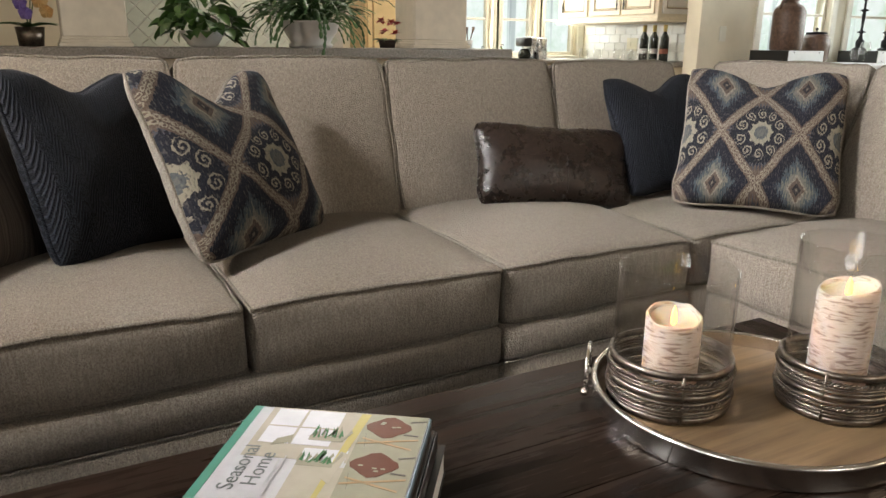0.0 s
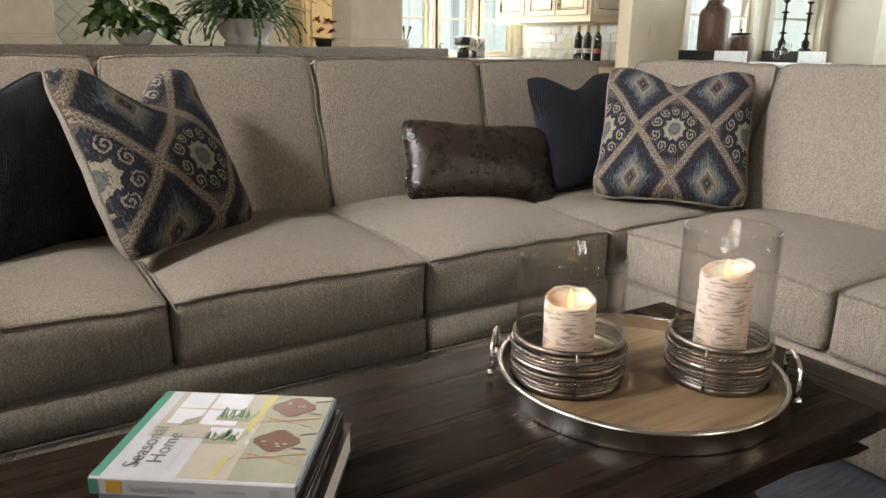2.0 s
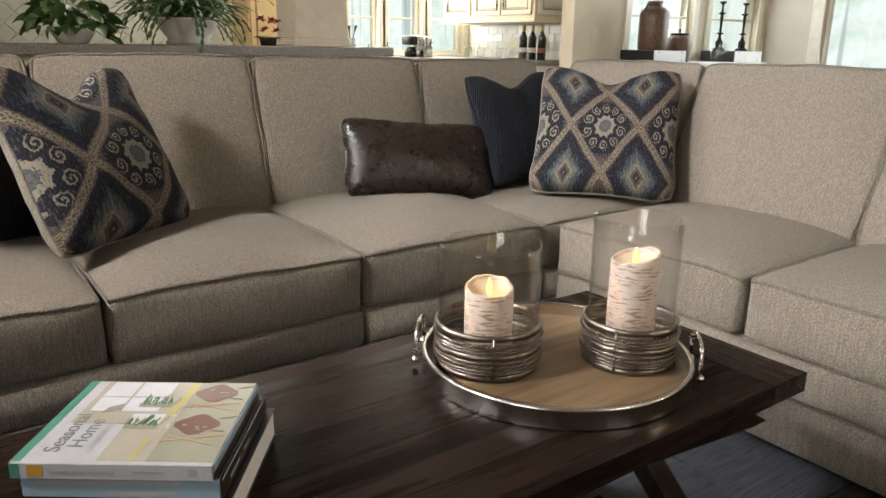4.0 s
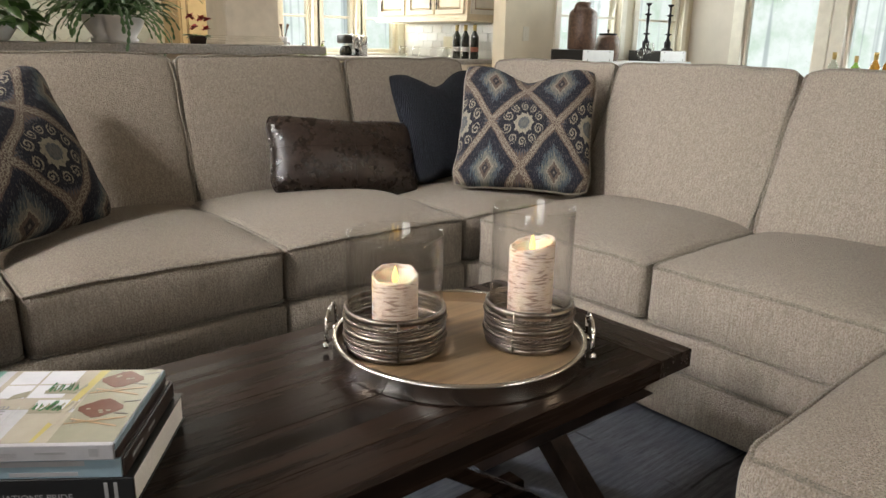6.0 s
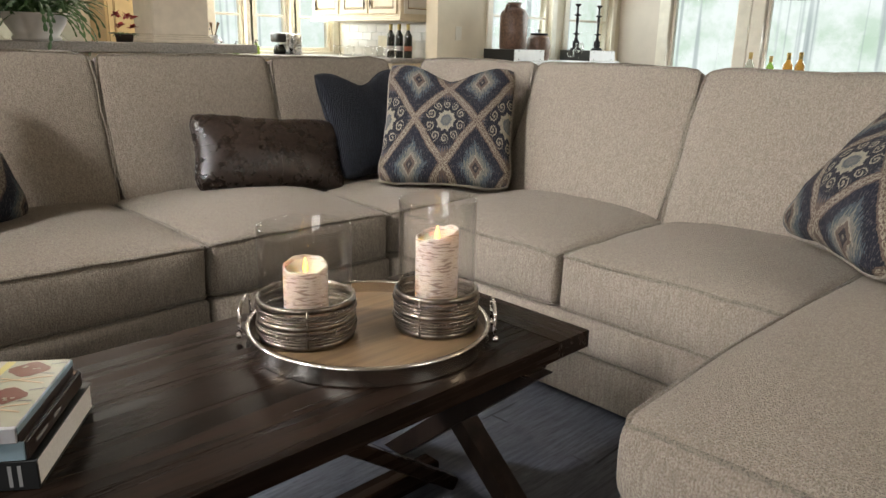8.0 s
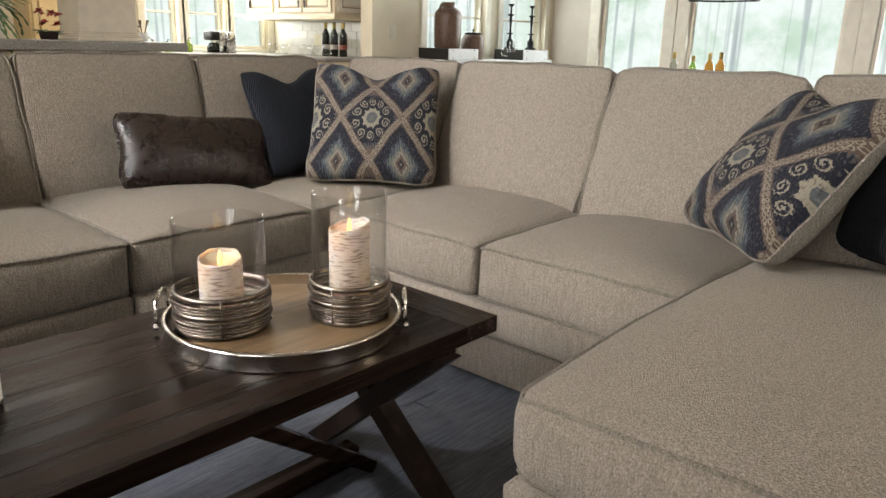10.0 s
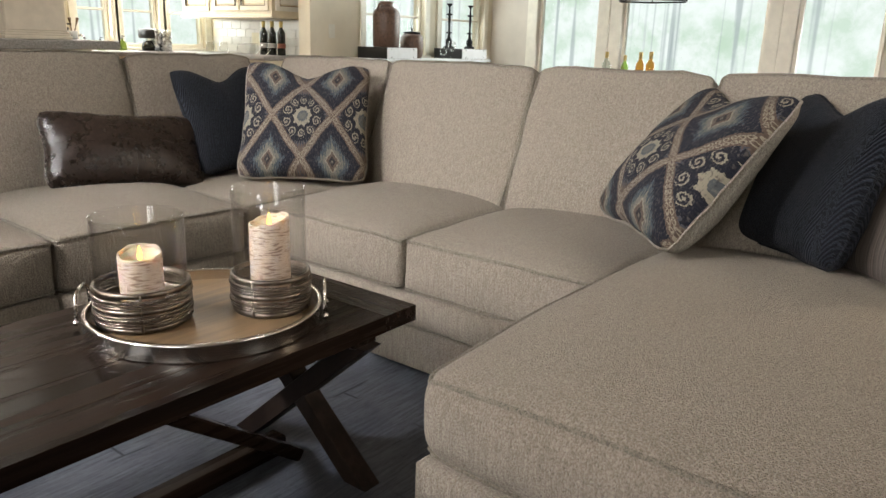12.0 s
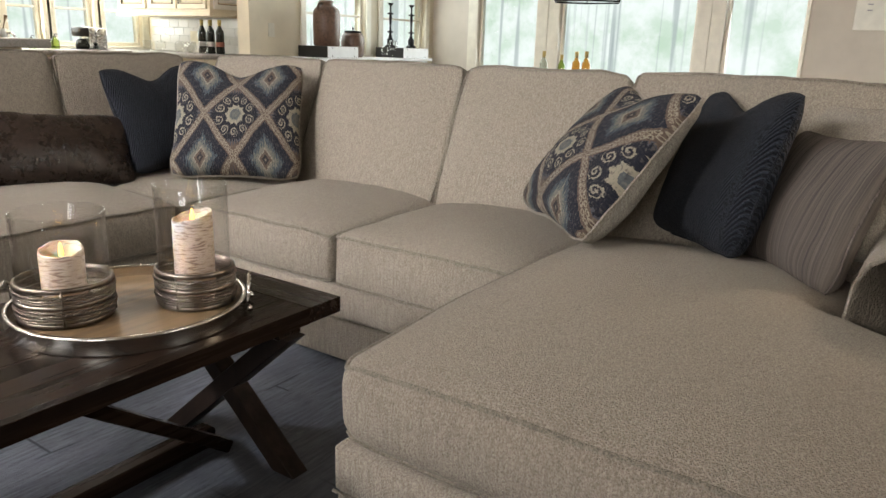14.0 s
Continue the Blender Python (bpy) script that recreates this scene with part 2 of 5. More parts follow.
def rug_material():
    m, nt, b = material("blue_grey_rug", rough=0.95)
    v = coords(nt)
    warp = tex(nt, "Noise", v, Scale=2.2, Detail=2.0)
    add = nt.nodes.new("ShaderNodeVectorMath")
    add.operation = "MULTIPLY_ADD"
    nt.links.new(warp.outputs["Color"], add.inputs[0])
    add.inputs[1].default_value = (0.05, 0.05, 0)
    nt.links.new(v, add.inputs[2])
    lines = None
    for width, row, shift, gate in ((0.46, 0.23, 0.31, 0.0), (0.71, 0.37, 0.43, 7.0)):
        br = tex(nt, "Brick", add.outputs[0], Scale=1.0)
        br.offset, br.offset_frequency = shift, 2
        for k, val in (("Color1", (0, 0, 0, 1)), ("Color2", (0, 0, 0, 1)), ("Mortar", (1, 1, 1, 1)), ("Mortar Size", 0.006), ("Mortar Smooth", 0.8), ("Bias", 0.0), ("Brick Width", width), ("Row Height", row)):
            br.inputs[k].default_value = val
        mask = noise_val(nt, coords(nt, "Object", (4.5 + gate * 0.2, 4.5, 1)), 1.0, 2).step(0.56, 0.64)
        one = Val(nt, br.outputs["Fac"]) * mask
        lines = one if lines is None else lines.mx(one)
    streak = noise_val(nt, coords(nt, "Object", (7, 90, 1)), 1.0, 6, 0.8).step(0.36, 0.64)
    cross = noise_val(nt, coords(nt, "Object", (90, 22, 1)), 1.0, 4, 0.75).step(0.38, 0.66)
    worn = noise_val(nt, v, 3.2, 5, 0.7).step(0.36, 0.66)
    c = mix(nt, streak, (0.036, 0.042, 0.056), (0.165, 0.178, 0.210))
    c = mix(nt, cross * 0.5, c, (0.120, 0.130, 0.155))
    c = mix(nt, worn * 0.65, c, (0.050, 0.057, 0.076))
    c = mix(nt, lines * 0.85, c, (0.012, 0.014, 0.020))
    put_color(nt, b, c)
    bump(nt, b, streak + cross * 0.5 - lines * 1.2, 0.5, 0.004)
    return m


def painted(name, color, rough=0.5, grain=12.0):
    m, nt, b = material(name, color, rough)
    v = coords(nt)
    n = noise_val(nt, v, grain, 4, 0.6).step(0.3, 0.75)
    put_color(nt, b, mix(nt, n, tuple(x * 0.90 for x in color), tuple(min(1, x * 1.05) for x in color)))
    bump(nt, b, noise_val(nt, v, 180, 2), 0.06, 0.001)
    return m


def metal(name, color, rough, wear=(0.1, 0.09, 0.08), amount=0.5):
    m, nt, b = material(name, color, rough, 1.0)
    n = noise_val(nt, coords(nt), 60, 4, 0.7).step(0.45, 0.75)
    put_color(nt, b, mix(nt, n * amount, color, wear))
    nt.links.new((n * 0.25 + rough).s, b.inputs["Roughness"])
    bump(nt, b, n, 0.1, 0.001)
    return m


RUG = rug_material()
WALL = painted("cream_wall_paint", (0.72, 0.66, 0.52), 0.7, 3)
WALL_GREY = painted("greige_wall_paint", (0.66, 0.61, 0.53), 0.7, 3)
TRIM = painted("white_trim_paint", (0.78, 0.74, 0.64), 0.45)
CABINET = painted("cream_cabinet_paint", (0.74, 0.66, 0.50), 0.45)
# ceiling tone darkened so that it bounces less light
CEIL = painted("ceiling_paint", (0.55, 0.50, 0.43), 0.8, 3)
# dark tone chosen for the unseen walls to cut bounced fill
WALL_TAUPE = painted("unseen_wall_taupe", (0.34, 0.30, 0.25), 0.8, 3)
SILVER = metal("polished_nickel", (0.82, 0.79, 0.75), 0.16, (0.45, 0.42, 0.39), 0.25)
BAND = material("brushed_nickel_band", (0.66, 0.63, 0.59), 0.24, 1.0)[0]
PEWTER = metal("aged_pewter", (0.21, 0.178, 0.148), 0.30, (0.05, 0.042, 0.035), 0.8)
BLACK = painted("black_paint", (0.012, 0.012, 0.012), 0.35)
BLACK_IRON = metal("black_iron", (0.03, 0.03, 0.032), 0.4, (0.012, 0.012, 0.012), 0.6)
WHITE = painted("white_paint", (0.75, 0.77, 0.78), 0.4)
CHROME = metal("brushed_steel", (0.62, 0.64, 0.66), 0.22, (0.4, 0.4, 0.4), 0.3)


def glass(name, color=(1, 1, 1), rough=0.0, ripple=0.0, floor_gloss=0.025):
    m = bpy.data.materials.new(name)
    m.use_nodes = True
    nt = m.node_tree
    nt.nodes.clear()
    out = nt.nodes.new("ShaderNodeOutputMaterial")
    tr, gl, mx = nt.nodes.new("ShaderNodeBsdfTransparent"), nt.nodes.new("ShaderNodeBsdfGlossy"), nt.nodes.new("ShaderNodeMixShader")
    tr.inputs[0].default_value = (*color, 1)
    gl.inputs["Roughness"].default_value = rough
    fr = nt.nodes.new("ShaderNodeLayerWeight")
    fr.inputs["Blend"].default_value = 0.5
    if ripple:
        bp = nt.nodes.new("ShaderNodeBump")
        bp.inputs["Strength"].default_value, bp.inputs["Distance"].default_value = ripple, 0.004
        n = tex(nt, "Voronoi", coords(nt, "Object", (1, 1, 0.6)), Scale=75.0)
        nt.links.new(n.outputs[0], bp.inputs["Height"])
        nt.links.new(bp.outputs[0], gl.inputs["Normal"])
        nt.links.new(bp.outputs[0], fr.inputs["Normal"])
    face = Val(nt, fr.outputs["Facing"])
    gloss = face.op("POWER", 3.5) * 0.7 + floor_gloss
    nt.links.new(gloss.s, mx.inputs[0])
    nt.links.new(tr.outputs[0], mx.inputs[1])
    nt.links.new(gl.outputs[0], mx.inputs[2])
    nt.links.new(mx.outputs[0], out.inputs[0])
    return m


GLASS = glass("clear_glass", (0.97, 0.97, 0.96))
SEEDED = glass("seeded_glass", (0.98, 0.98, 0.975), 0.04, 0.14, 0.05)
DARK_GLASS = material("dark_bottle_glass", (0.012, 0.014, 0.010), 0.06)[0]


# ---- mesh helpers ----
def box_axis(r, n):
    """Steps from -1 to 1, close together at the rounded ends; r is the rounded share."""
    inner = [(-1 + r) + (2 - 2 * r) * k / n for k in range(n + 1)]
    return [-1, -1 + 0.3 * r, -1 + 0.65 * r] + inner + [1 - 0.65 * r, 1 - 0.3 * r, 1]


def soft_map(p, half, r, crown=0.0, front=0.0, top_only=True, wrinkle=0.0, seed=0.0, pucker=0.0, puff=0.6, corner=0.0):
    P = [p[k] * half[k] for k in range(3)]
    q = [max(-(half[k] - r), min(half[k] - r, P[k])) for k in range(3)]
    o = Vector([P[k] - q[k] for k in range(3)])
    P = Vector(q) + (o.normalized() * r if o.length > 1e-9 else o)
    a, b, c = (max(0.0, 1 - (P[k] / half[k]) ** 2) for k in range(3))
    up = 1 if p[2] > 0 else (0 if top_only else -1)
    P.z += up * crown * (a * b) ** puff * abs(p[2])
    P.y -= front * (a * c) ** (puff + 0.05) * (1 if p[1] < 0 else -1) * abs(p[1])
    P.x += front * 0.6 * (b * c) ** 0.7 * (1 if p[0] > 0 else -1) * abs(p[0])
    if corner:
        k = corner * abs(p[0]) ** 6 * abs(p[2]) ** 6
        P.x -= k * (1 if p[0] > 0 else -1)
        P.z -= k * (1 if p[2] > 0 else -1)
    if pucker:
        P.y += pucker * math.sin(P.x * 62 + 2.5 * math.sin(P.x * 17 + seed)) * math.exp(-(P.z + half[2]) / 0.09)
    if wrinkle:
        P += noise.noise_vector(P * 7 + Vector((seed, seed * 2, 0))) * wrinkle
        P += noise.noise_vector(P * 22 + Vector((seed, 0, seed))) * wrinkle * 0.3
    return P


def soft_box(w, d, h, r, n=(10, 10, 3), **kw):
    half = (w / 2, d / 2, h / 2)
    ax = [box_axis(r / half[k], n[k]) for k in range(3)]
    verts, faces, index = [], [], {}

    def vert(p):
        key = tuple(round(x, 5) for x in p)
        if key not in index:
            index[key] = len(verts)
            verts.append(soft_map(p, half, r, **kw))
        return index[key]

    for k in range(3):
        i, j = (k + 1) % 3, (k + 2) % 3
        for s in (-1, 1):
            for a0, a1 in zip(ax[i], ax[i][1:]):
                for b0, b1 in zip(ax[j], ax[j][1:]):
                    quad = []
                    for a, b in ((a0, b0), (a1, b0), (a1, b1), (a0, b1)):
                        p = [0, 0, 0]
                        p[i], p[j], p[k] = a, b, s
                        quad.append(vert(p))
                    faces.append(quad if s > 0 else quad[::-1])
    return verts, faces


def tube(points, radius, closed=False, sides=6):
    pts = [Vector(p) for p in points]
    n, verts, faces = len(pts), [], []
    t0 = (pts[1] - pts[0]).normalized()
    nrm = t0.orthogonal().normalized()
    for k, p in enumerate(pts):
        a = pts[(k - 1) % n] if closed or k > 0 else p
        b = pts[(k + 1) % n] if closed or k < n - 1 else p
        t = (b - a).normalized()
        nrm = (nrm - t * nrm.dot(t)).normalized()
        bi = t.cross(nrm)
        rad = radius[k] if isinstance(radius, (list, tuple)) else radius
        for s in range(sides):
            an = 2 * math.pi * s / sides
            verts.append(p + (nrm * math.cos(an) + bi * math.sin(an)) * rad)
    for k in range(n if closed else n - 1):
        k2 = (k + 1) % n
        for s in range(sides):
            s2 = (s + 1) % sides
            faces.append((k * sides + s, k * sides + s2, k2 * sides + s2, k2 * sides + s))
    if not closed:
        faces.append(tuple(range(sides))[::-1])
        faces.append(tuple((n - 1) * sides + s for s in range(sides)))
    return verts, faces


def lathe(profile, n=24, wobble=None):
    verts, faces, rings = [], [], []
    for r, z in profile:
        if r < 1e-5:
            rings.append([len(verts)])
            verts.append(Vector((0, 0, z)))
        else:
            rings.append(list(range(len(verts), len(verts) + n)))
            for k in range(n):
                a = 2 * math.pi * k / n
                verts.append(Vector((r * math.cos(a), r * math.sin(a), z + (wobble(a, r) if wobble else 0))))
    for A, B in zip(rings, rings[1:]):
        for k in range(n):
            k2 = (k + 1) % n
            if len(A) == 1 and len(B) == 1:
                continue
            if len(A) == 1:
                faces.append((A[0], B[k2], B[k]))
            elif len(B) == 1:
                faces.append((A[k], A[k2], B[0]))
            else:
                faces.append((A[k], A[k2], B[k2], B[k]))
    return verts, faces


def block(x0, x1, y0, y1, z0, z1, r=0.004):
    """A box with eased edges between the given planes."""
    half = [(x1 - x0) / 2, (y1 - y0) / 2, (z1 - z0) / 2]
    r = min(r, *(h * 0.9 for h in half))
    c = Vector(((x0 + x1) / 2, (y0 + y1) / 2, (z0 + z1) / 2))
    bm = bmesh.new()
    bmesh.ops.create_cube(bm, size=1.0)
    for v in bm.verts:
        v.co = Vector((v.co.x * 2 * half[0], v.co.y * 2 * half[1], v.co.z * 2 * half[2])) + c
    if r > 0:
        bmesh.ops.bevel(bm, geom=bm.edges[:], offset=r, segments=1, affect="EDGES", profile=0.5)
    bm.verts.index_update()
    out = [v.co.copy() for v in bm.verts], [[v.index for v in f.verts] for f in bm.faces]
    bm.free()
    return out


def moved(vf, m):
    return [m @ Vector(v) for v in vf[0]], vf[1]


def joined(*many):
    verts, faces = [], []
    for v, f in many:
        k = len(verts)
        verts += v
        faces += [[i + k for i in q] for q in f]
    return verts, faces


def base_of(ob):
    m = ob.matrix_basis.translation.copy()
    return m if ob.parent is None else m + base_of(ob.parent)


def part(name, vf, mat, parent=None, label="", smooth=True, at=None, uv=None, category="", group="", kind=""):
    """One mesh object from world-space vertices; under a thing it takes the thing's base as its origin."""
    origin = base_of(parent) if parent is not None else Vector(at or (0, 0, 0))
    me = bpy.data.meshes.new(name)
    me.from_pydata([tuple(Vector(v) - origin) for v in vf[0]], [], [tuple(f) for f in vf[1]])
    me.polygons.foreach_set("use_smooth", [smooth] * len(me.polygons))
    if uv is not None:
        layer = me.uv_layers.new(name="UVMap")
        for lp in me.loops:
            layer.data[lp.index].uv = uv[lp.vertex_index]
    me.materials.append(mat)
    ob = new(name, me)
    if parent is not None:
        ob.parent = parent
    else:
        ob.location = origin
    return tagged(ob, label, category, group, kind)


def thing(name, at, label, category, group="", kind=""):
    ob = new(name)
    ob.location = at
    ob.empty_display_size = 0.05
    return tagged(ob, label, category, group, kind)


# ---- the room ----
HIGH, FLOOR = 4.4, -0.03
part("floor", block(-2.2, 7.7, -4.1, 6.4, -0.10, FLOOR, 0), FLOOR_WOOD, label="oak plank floor under the rug", category="floor", kind="structure", smooth=False)
# unseen ceiling, set high enough to clear the added lamps
part("ceiling", block(-2.2, 7.7, -4.1, 6.4, HIGH, HIGH + 0.1, 0), CEIL, label="unseen beige ceiling, toned down to cut bounced light", category="ceiling", kind="structure", smooth=False)


def wall_with_openings(name, along, a0, a1, at, thick, openings, mat, label):
    """A wall along x or y between a0 and a1 whose face lies at `at`; openings are (from, to, sill, head)."""
    pieces, cursor = [], a0
    def slab(p0, p1, z0, z1):
        if p1 - p0 > 1e-3 and z1 - z0 > 1e-3:
            lo, hi = min(at, at + thick), max(at, at + thick)
            pieces.append(block(p0, p1, lo, hi, z0, z1, 0) if along == "x" else block(lo, hi, p0, p1, z0, z1, 0))
    for o0, o1, sill, head in sorted(openings):
        slab(cursor, o0, FLOOR, HIGH)
        slab(o0, o1, FLOOR, sill)
        slab(o0, o1, head, HIGH)
        cursor = o1
    slab(cursor, a1, FLOOR, HIGH)
    return part(name, joined(*pieces), mat, label=label, category="wall", kind="structure", smooth=False)


EAST_WIN = [(0.41, 1.13, 0.55, 2.45), (1.39, 2.845, 0.55, 2.45), (3.115, 3.87, 0.55, 2.45)]
ALCOVE_WIN = [(5.44, 6.34, 0.95, 2.45), (6.62, 7.42, 0.95, 2.45)]
KITCHEN_WIN = [(3.55, 3.87, 0.95, 2.3), (3.99, 4.37, 0.95, 2.3), (4.49, 4.90, 0.95, 2.3)]
wall_with_openings("wall_east", "y", -4.0, 4.65, 7.6, 0.15, EAST_WIN, WALL_GREY, "greige wall with three tall windows")
wall_with_openings("wall_alcove", "x", 4.74, 7.6, 4.50, 0.15, ALCOVE_WIN, WALL, "cream wall with two windows over a ledge")
wall_with_openings("wall_kitchen_side", "y", 4.65, 6.45, 4.98, 0.15, [], WALL, "cream kitchen side wall")
wall_with_openings("wall_north", "x", -2.1, 4.98, 6.3, 0.15, KITCHEN_WIN, WALL, "cream kitchen wall with three windows")
# unseen west and south walls, added with openings that hold the lamps
wall_with_openings("wall_west", "y", -4.0, 6.45, -2.1, -0.15, [(-1.3, -0.2, 1.0, 2.1), (1.0, 2.1, 2.2, 3.4), (4.3, 5.0, 2.9, 3.7)], WALL_TAUPE, "unseen taupe wall with three openings for added lamps")
wall_with_openings("wall_south", "x", -2.25, 7.75, -4.0, -0.15, [(1.2, 2.8, 2.5, 3.9)], WALL_TAUPE, "unseen taupe wall with an opening for an added lamp")

RUG_OB = part("rug", block(-1.6, 1.98, -1.6, 1.9, FLOOR, -0.018, 0.004), RUG, label="worn blue-grey patchwork wool rug on the floor", category="rug", at=(0.2, 0.2, FLOOR))


# ---- sofa ----
def loop_points(w, d, h, r, axis, sign, n=10, **kw):
    """Points along the edge that runs round one face of a soft box."""
    half = (w / 2, d / 2, h / 2)
    i, j = [k for k in range(3) if k != axis]
    a, b = box_axis(r / half[i], n), box_axis(r / half[j], n)
    ring = [(x, -1) for x in a] + [(1, y) for y in b[1:]] + [(x, 1) for x in a[::-1][1:]] + [(-1, y) for y in b[::-1][1:-1]]
    out = []
    for x, y in ring:
        p = [0, 0, 0]
        p[i], p[j], p[axis] = x, y, sign
        P = soft_map(p, half, r, **kw)
        out.append(P + Vector(P).normalized() * 0.002)
    return out


def cushion(name, unit, m, w, d, h, r, faces, shape=None, **kw):
    """A sewn cushion with piping round the named faces (axis, sign)."""
    body = moved(soft_box(w, d, h, r, n=(14, 14, 6), **kw), m)
    if shape:
        body = [shape(v) for v in body[0]], body[1]
    ob = part(name, body, SOFA, unit)
    for axis, sign in faces:
        pts = [m @ p for p in loop_points(w, d, h, r, axis, sign, 14, **kw)]
        if shape:
            pts = [shape(p) for p in pts]
        part("piping", tube(pts, 0.0055, True, 6), PIPING, ob)
    return ob


def seat(unit, cx, cy, w, d, turn, crown=0.06, seed=0.0):
    return cushion("seat_cushion", unit, pose(cx, cy, 0.358, 0, 0, turn), w - 0.006, d, 0.172, 0.026, ((2, 1), (2, -1)), crown=crown, front=0.016, wrinkle=0.006, seed=seed, puff=0.52)


def back(unit, cx, cy, w, turn, tilt=18.0, seed=0.0, height=0.605, pucker=0.0):
    """cx, cy: the middle of the lower front edge."""
    m = pose(cx, cy, 0.43, 0, 0, turn) @ pose(0, 0, 0, -tilt, 0, 0) @ pose(0, 0.1, height / 2)
    return cushion("back_cushion", unit, m, w - 0.006, 0.2, height, 0.026, ((1, -1), (1, 1)), crown=0.012, front=0.040, wrinkle=0.008, seed=seed, pucker=pucker, puff=0.56, corner=0.009)


def base(unit, x0, x1, y0, y1, front):
    """Upholstered rail, plinth and frame. front: the side that shows ('y' or 'x')."""
    e = 0.003
    if front == "y":
        part("rail", block(x0 + e, x1 - e, y0 - 0.028, y1, 0.160, 0.270, 0.010), SOFA, unit)
        part("plinth", block(x0 + e, x1 - e, y0 - 0.022, y1, 0.004, 0.158, 0.012), SOFA, unit)
        part("welt", tube([(x0 + e, y0 - 0.026, 0.159), (x1 - e, y0 - 0.026, 0.159)], 0.004), PIPING, unit)
    else:
        part("rail", block(x0 - 0.022, x1, y0 + e, y1 - e, 0.160, 0.270, 0.010), SOFA, unit)
        part("plinth", block(x0 - 0.016, x1, y0 + e, y1 - e, 0.004, 0.158, 0.012), SOFA, unit)
        part("welt", tube([(x0 - 0.020, y0 + e, 0.159), (x0 - 0.020, y1 - e, 0.159)], 0.004), PIPING, unit)
    for px in (x0 + 0.08, x1 - 0.08):
        for py in (y0 + 0.08, y1 - 0.08):
            part("foot", block(px - 0.03, px + 0.03, py - 0.03, py + 0.03, -0.018 if px < 1.97 and py < 1.9 else FLOOR, 0.01, 0.003), BLACK, unit)


LOVE = thing("sofa_section", (0.36, 2.2, -0.018), "taupe tweed sofa section with two seats and piped loose cushions", "sofa", "sectional sofa")
base(LOVE, -0.36, 1.08, 1.675, 2.82, "y")
part("back_frame", block(-0.36, 1.075, 2.64, 2.83, 0.27, 0.86, 0.03), SOFA, LOVE)
seat(LOVE, 0.0, 2.065, 0.72, 0.82, 0, seed=1)
seat(LOVE, 0.72, 2.065, 0.72, 0.82, 0, seed=2)
back(LOVE, 0.0, 2.40, 0.745, 0, seed=3)
back(LOVE, 0.742, 2.40, 0.745, 0, seed=4)

ARMLESS = thing("sofa_section", (1.45, 2.2, -0.018), "taupe tweed armless sofa chair with one seat and piped cushions", "sofa", "sectional sofa")
base(ARMLESS, 1.08, 1.815, 1.675, 2.82, "y")
part("back_frame", block(1.08, 1.815, 2.64, 2.83, 0.27, 0.86, 0.03), SOFA, ARMLESS)
seat(ARMLESS, 1.446, 2.065, 0.73, 0.82, 0, crown=0.06, seed=5)
back(ARMLESS, 1.494, 2.40, 0.755, 0, seed=6, height=0.595)

CORNER = thing("sofa_corner", (2.3, 2.2, -0.018), "taupe tweed sofa corner with two back cushions", "sofa", "sectional sofa")
base(CORNER, 1.815, 2.98, 1.675, 2.82, "y")
part("back_frame", joined(block(1.82, 2.98, 2.64, 2.83, 0.27, 0.86, 0.03), block(2.80, 2.98, 1.62, 2.64, 0.27, 0.86, 0.03)), SOFA, CORNER)
seat(CORNER, 2.175, 2.065, 0.70, 0.80, 0, crown=0.04, seed=7)
back(CORNER, 2.225, 2.40, 0.70, 0, seed=8, height=0.585)
back(CORNER, 2.47, 2.06, 0.74, -90, tilt=20, seed=9, height=0.60)

RIGHT = thing("sofa_section", (2.35, 0.9, -0.018), "taupe tweed armless sofa section with two seats", "sofa", "sectional sofa")
base(RIGHT, 1.855, 2.98, 0.20, 1.612, "x")
part("back_frame", block(2.80, 2.98, 0.20, 1.615, 0.27, 0.86, 0.03), SOFA, RIGHT)
seat(RIGHT, 2.247, 1.262, 0.735, 0.80, -90, crown=0.058, seed=10)
seat(RIGHT, 2.247, 0.54, 0.70, 0.80, -90, crown=0.058, seed=11)
back(RIGHT, 2.45, 1.297, 0.775, -90, tilt=22, seed=12, height=0.612, pucker=0.010)
back(RIGHT, 2.45, 0.555, 0.705, -90, tilt=22, seed=13, height=0.615, pucker=0.010)

CHAISE = thing("chaise_section", (2.0, -0.3, -0.018), "taupe tweed chaise end of the sofa with a rolled arm", "sofa", "sectional sofa")


def tee(v):
    s = min(1.0, max(0.0, (1.95 - v.x) / 0.18))
    k = min(1.0, max(0.0, (-0.15 - v.y) / 0.45))
    return Vector((v.x, v.y - 0.30 * s * s * (3 - 2 * s) * k, v.z))


base(CHAISE, 1.10, 2.98, -0.93, 0.195, "x")
cushion("seat_cushion", CHAISE, pose(1.768, -0.215, 0.362), 1.36, 0.815, 0.185, 0.055, ((2, 1), (2, -1)), shape=tee, crown=0.088, front=0.034, wrinkle=0.004, seed=14)
part("back_frame", block(2.80, 2.98, -0.93, 0.195, 0.27, 0.86, 0.03), SOFA, CHAISE)
back(CHAISE, 2.45, -0.235, 0.86, -90, tilt=22, seed=15, height=0.625)
roll = [(0.0, 0.30), (0.0, 0.46), (-0.005, 0.52), (-0.01, 0.585), (-0.035, 0.635), (-0.08, 0.665), (-0.13, 0.675), (-0.19, 0.66), (-0.24, 0.62), (-0.262, 0.57), (-0.25, 0.52), (-0.22, 0.485), (-0.21, 0.44), (-0.21, 0.27), (0.0, 0.27)]
n_roll = len(roll)
arm_v = [Vector((x, -0.63 + y, z)) for x in (1.895, 1.90, 2.88) for y, z in roll]
